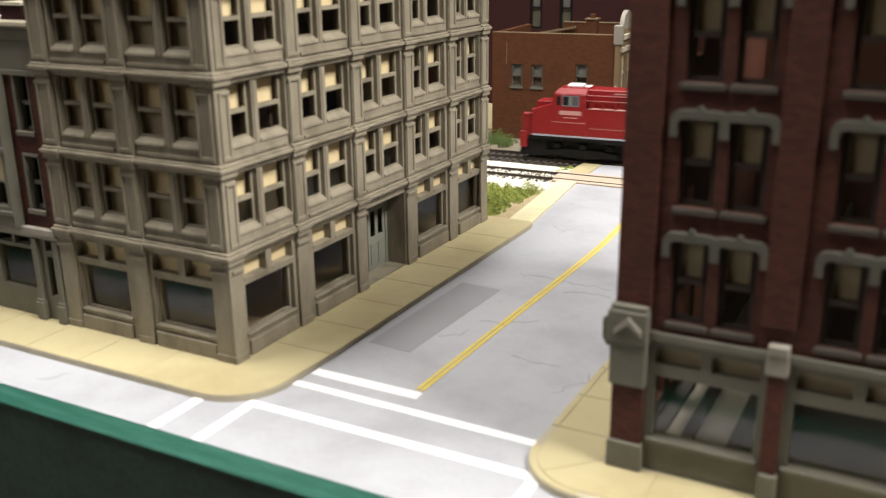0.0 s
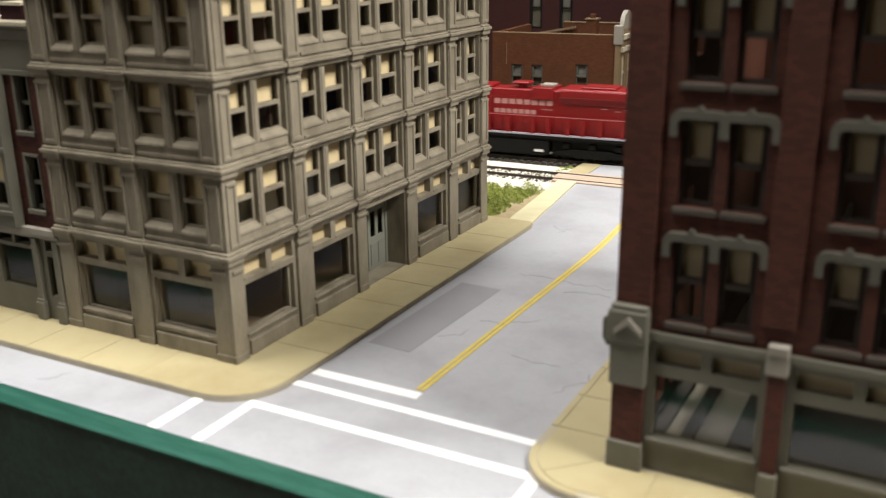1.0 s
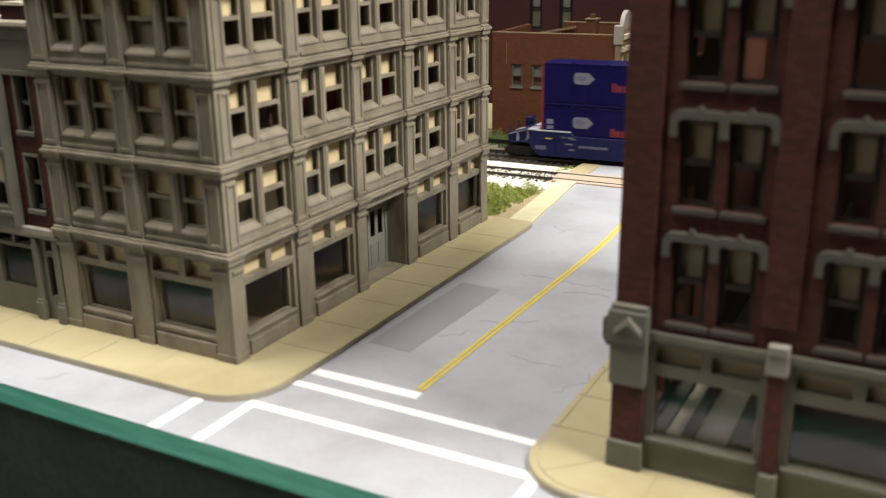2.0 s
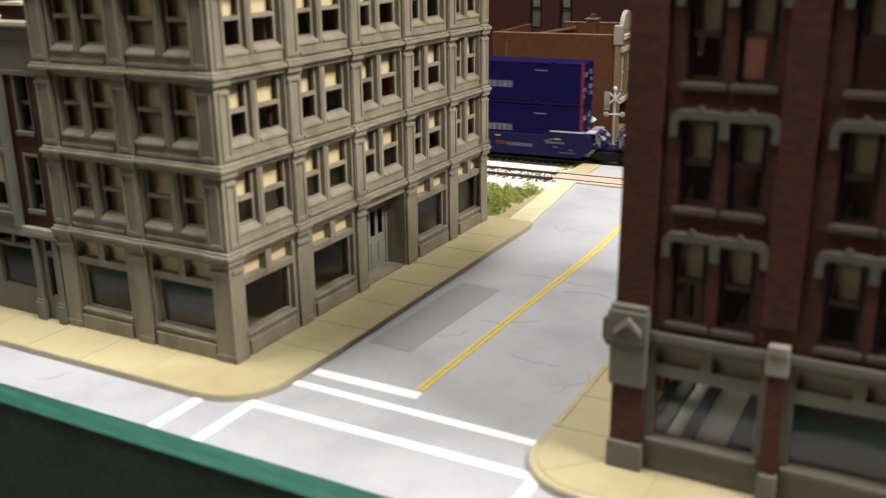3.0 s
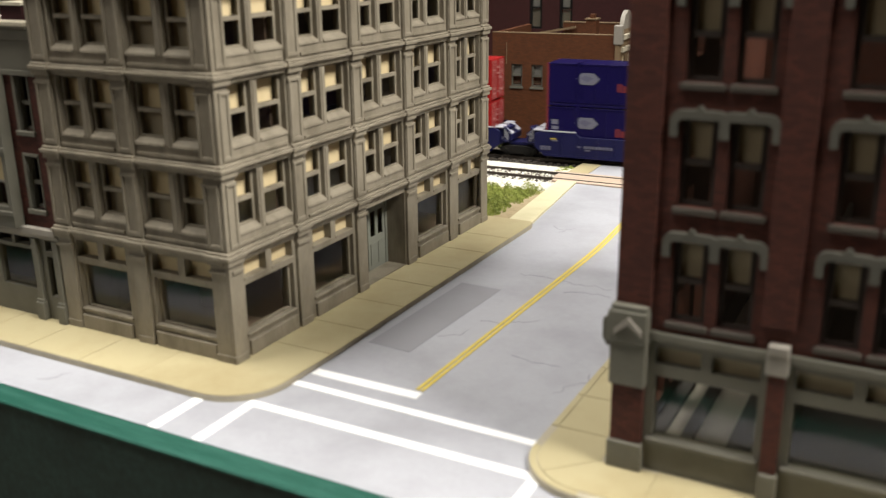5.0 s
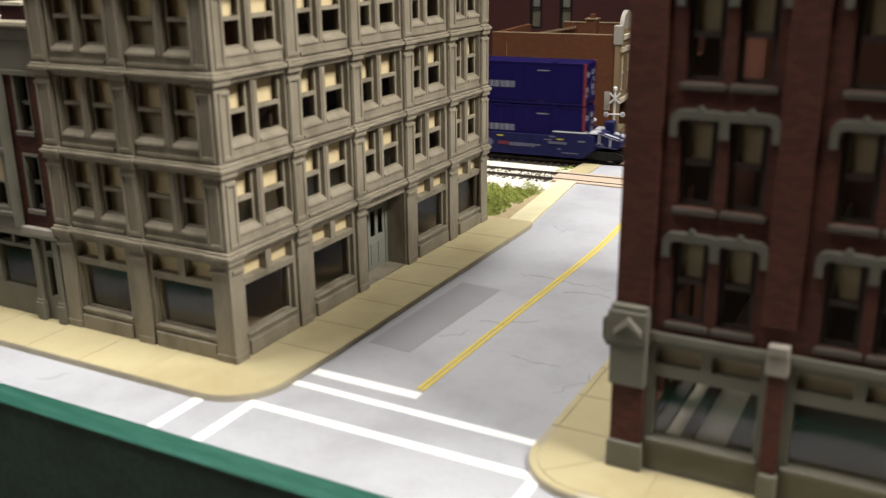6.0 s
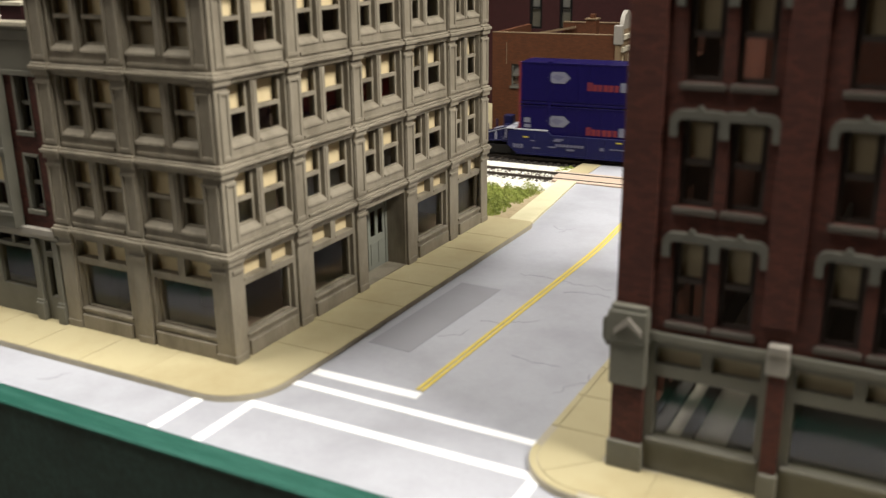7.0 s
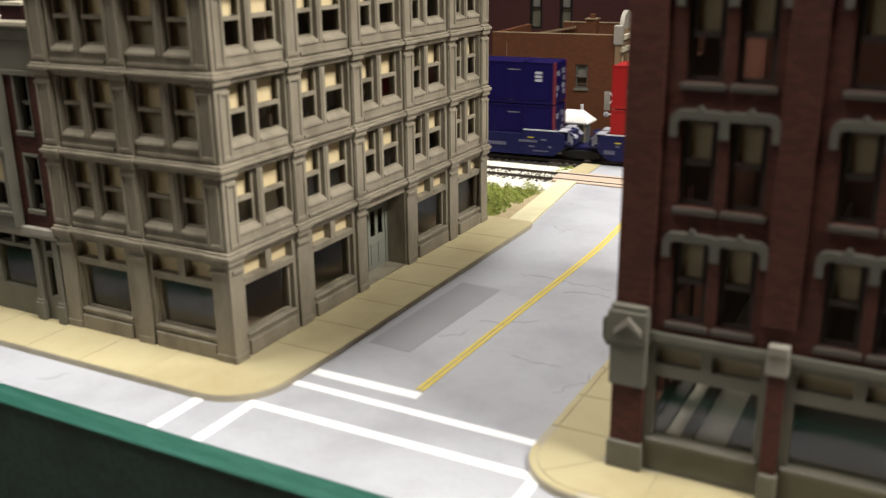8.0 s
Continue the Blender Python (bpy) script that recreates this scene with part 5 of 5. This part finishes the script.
        boxes("door_edge", [(l - 0.1, l + 0.05, -w + 0.2, -w + 1.8, z + 1, z + h - 1)], RED_LETTER, C)
    return C


def well_car(cl, cr, front_end, rear_end, seed, shift):
    """One unit of an articulated well car, between the two ends of its containers."""
    rnd = random.Random(seed)
    X0 = cl - (36 if front_end else 20)
    W = vehicle("well_car", X0, "dark blue articulated well car with small pale markings", "rail wagon", "well cars of the train")
    a, c = cl - X0, cr - X0
    for side in (-1, 1):
        y0, y1 = sorted((side * 15.9, side * 17.4))
        bm = bmesh.new()
        side_prism(bm, [(a - 9, 11), (a - 9, 22), (a - 3, 24.5), (a + 26, 24.5), (a + 30, 21.5), (c - 30, 21.5), (c - 26, 24.5), (c + 3, 24.5), (c + 9, 22), (c + 9, 11), (c + 1, 4.6), (a - 1, 4.6)], y0, y1)
        sill = part("side_sill", bm, CAR_BLUE, W, "", 0.3)
        boxes("top_chord", [(a - 3, a + 26, y0 - 0.3, y1 + 0.3, 24.5, 25.3)], LIGHT_DECK if side < 0 else CAR_BLUE, sill, "worn pale chord")
        boxes("bottom_chord", [(a - 0.5, c + 0.5, y0 - 0.4, y1 + 0.4, 4.0, 5.6)], CAR_BLUE, sill)
        boxes("top_chord", [(c - 26, c + 3, y0 - 0.3, y1 + 0.3, 24.5, 25.3)], LIGHT_DECK if side < 0 else CAR_BLUE, sill, "worn pale chord")
        if side < 0:
            for k in range(11):
                q = a + 14 + k * (c - a - 28) / 11
                boxes("side_post", [(q, q + 1.0, y0 - 0.45, y0, 5.6, 21.3)], CAR_BLUE, sill)
            bm = bmesh.new()
            side_prism(bm, [(a + 48 + shift + 6.2 * math.cos(k * math.tau / 14), 12.6 + 3.9 * math.sin(k * math.tau / 14)) for k in range(14)], y0 - 0.55, y0 - 0.45)
            part("badge", bm, DIM_LETTER, sill)
            lettering(sill, a + 59 + shift, a + 69 + shift, 11.2, 14.4, y0 - 0.45, 4, DIM_RED)
            lettering(sill, a + 69.4 + shift, a + 92 + shift, 10.8, 13.6, y0 - 0.45, 7, DIM_LETTER)
            if shift:
                lettering(sill, a + 33.5, a + 58, 12.4, 14.6, y0 - 0.45, 8, DIM_LETTER)
                lettering(sill, a + 71, a + 75, 11.4, 14.0, y0 - 0.45, 1, DIM_LETTER)
                lettering(sill, a + 79, a + 95, 12.6, 13.8, y0 - 0.45, 5, DIM_LETTER)
            else:
                lettering(sill, a + 119, a + 122, 10.6, 14.6, y0 - 0.45, 1, DIM_LETTER)
            lettering(sill, a + 163, a + 179, 14.6, 16.6, y0 - 0.45, 6, DIM_LETTER)
            lettering(sill, a + 175, a + 189, 7.2, 8.3, y0 - 0.45, 5, DIM_LETTER)
            for k in range(9):
                q = rnd.choice((a + 2, c - 46)) + rnd.uniform(0, 42)
                zz = rnd.uniform(9.5, 20)
                boxes("small_marking", [(q, q + rnd.uniform(2, 7), y0 - 0.56, y0 - 0.44, zz, zz + rnd.uniform(0.9, 1.8))], DIM_LETTER, sill)
            lettering(sill, a - 3.5, a + 5.8, 9.2, 12.6, y0 - 0.45, 3, DIM_LETTER)
            for q in (a + 5, a + 84, a + 118, c - 22):
                boxes("yellow_tag", [(q, q + 5, y0 - 0.6, y0 - 0.44, 18.2, 19.4)], YELLOW_MARK, sill)
    boxes("well_floor", [(a - 2, c + 2, -15.8, 15.8, 6, 8)], CAR_BLUE, W)
    for xe, out, end in ((a, -1, front_end), (c, 1, rear_end)):
        # sloping end deck over the bogie
        reach = 30 if end else 18
        bm = bmesh.new()
        pts = [(xe + out * 3, 8), (xe + out * 3, 24.3), (xe + out * 10, 24.3), (xe + out * reach, 18.5), (xe + out * reach, 13.5), (xe + out * 12, 12)]
        side_prism(bm, pts, -12, 12)
        deck = part("end_deck", bm, CAR_BLUE, W, "", 0.4)
        for side in (-1, 1):
            bm = bmesh.new()
            side_prism(bm, [(xe + out * 3.5, 24.4), (xe + out * 3.5, 25.2), (xe + out * 11, 25.2), (xe + out * 11, 24.4)], side * 2, side * 15.8)
            part("deck_plate", bm, LIGHT_DECK, deck, "worn pale walkway plate")
        for q in range(4):
            bm = bmesh.new()
            xx = xe + out * (12 + q * (reach - 14) / 3.5)
            tube(bm, [(xx, -12.5, 16 - q), (xx, -12.5, 23.5 - q * 1.3)], 0.5, 5)
            part("grab_iron", bm, CAR_BLUE if q % 2 else LIGHT_DECK, deck)
        bm = bmesh.new()
        tube(bm, [(xe + out * 11, -13, 25.5), (xe + out * (reach - 1), -13, 20.5)], 0.6, 5)
        part("hand_rail", bm, CAR_BLUE, deck)
        for y0, y1 in ((-11.6, -4.5), (4.5, 11.6)):
            bm = bmesh.new()
            side_prism(bm, [(xe + out * 10.5, 24.5), (xe + out * (reach - 0.5), 18.9), (xe + out * (reach - 0.5), 19.6), (xe + out * 10.5, 25.2)], y0, y1)
            part("sloping_walkway", bm, LIGHT_DECK, deck, "worn pale sloping walkway")
        bm = bmesh.new()
        tube(bm, [(xe + out * 11, -2.5, 25.2), (xe + out * 17, -2.5, 23.6)], 1.8, 8)
        part("brake_cylinder", bm, CAR_BLUE, deck)
        bm = bmesh.new()
        tube(bm, [(xe + out * 4, -12.6, 14.5), (xe + out * (reach - 3), -12.6, 12.8)], 0.7, 6)
        part("brake_pipe", bm, CAR_BLUE, deck)
        for q in (6, 10, 14):
            boxes("end_marking", [(xe + out * q - 0.9, xe + out * q + 0.9, -12.3, -12.0, 14.5, 16.5)], DIM_LETTER, deck)
        boxes("deck_box", [(xe + out * 13 - 2.5, xe + out * 13 + 2.5, -9, -3, 22, 25)], CAR_BLUE, deck, "", 0.4)
        if end:
            for side in (-1, 1):
                bm = bmesh.new()
                px = xe + out * (reach - 1)
                tube(bm, [(px, side * 11, 14), (px, side * 11, 27)], 0.8, 6)
                part("grab_post", bm, CAR_BLUE, W)
            boxes("coupler", [(xe + out * (reach - 2), xe + out * (reach + 21.5), -1.6, 1.6, 8, 11)], BLACK, W)
            boxes("brake_stand", [(xe + out * 16 - 4, xe + out * 16 + 4, 3, 11, 22, 32)], CAR_BLUE, W, "", 0.6)
            bogie(W, xe + out * 17, (-10, 10), 16)
    if not rear_end:
        bogie(W, c + 23, (-10, 10), 16)
        boxes("articulation", [(c + 10, c + 36, -9, 9, 9.8, 12)], CAR_BLUE, W)
    return W


for cl, kind, front_end, rear_end in ((272, "blue", True, False), (509.5, "red", False, False), (750, "blue", False, True),
                                      (1045.5, "blue", True, False), (1284, "red", False, False)):
    well_car(cl, cl + BOX_L, front_end, rear_end, int(cl), 60 if kind == "blue" else 0)
    container(cl, 0, kind)
    container(cl, 1, kind)


def motions():
    times = [k * 0.25 for k in range(-2, 35)]
    for ob, x in MOVERS:
        walk(ob, [(t, on_track(x - run(t))) for t in times])
    ticks = [k / 15 for k in range(0, 121)]
    for ob, x, r in ROLLERS:
        walk(ob, [(t, pose(x * U, 0, r * U, 0, -math.degrees(run(t) / r), 0)) for t in ticks])


motions()
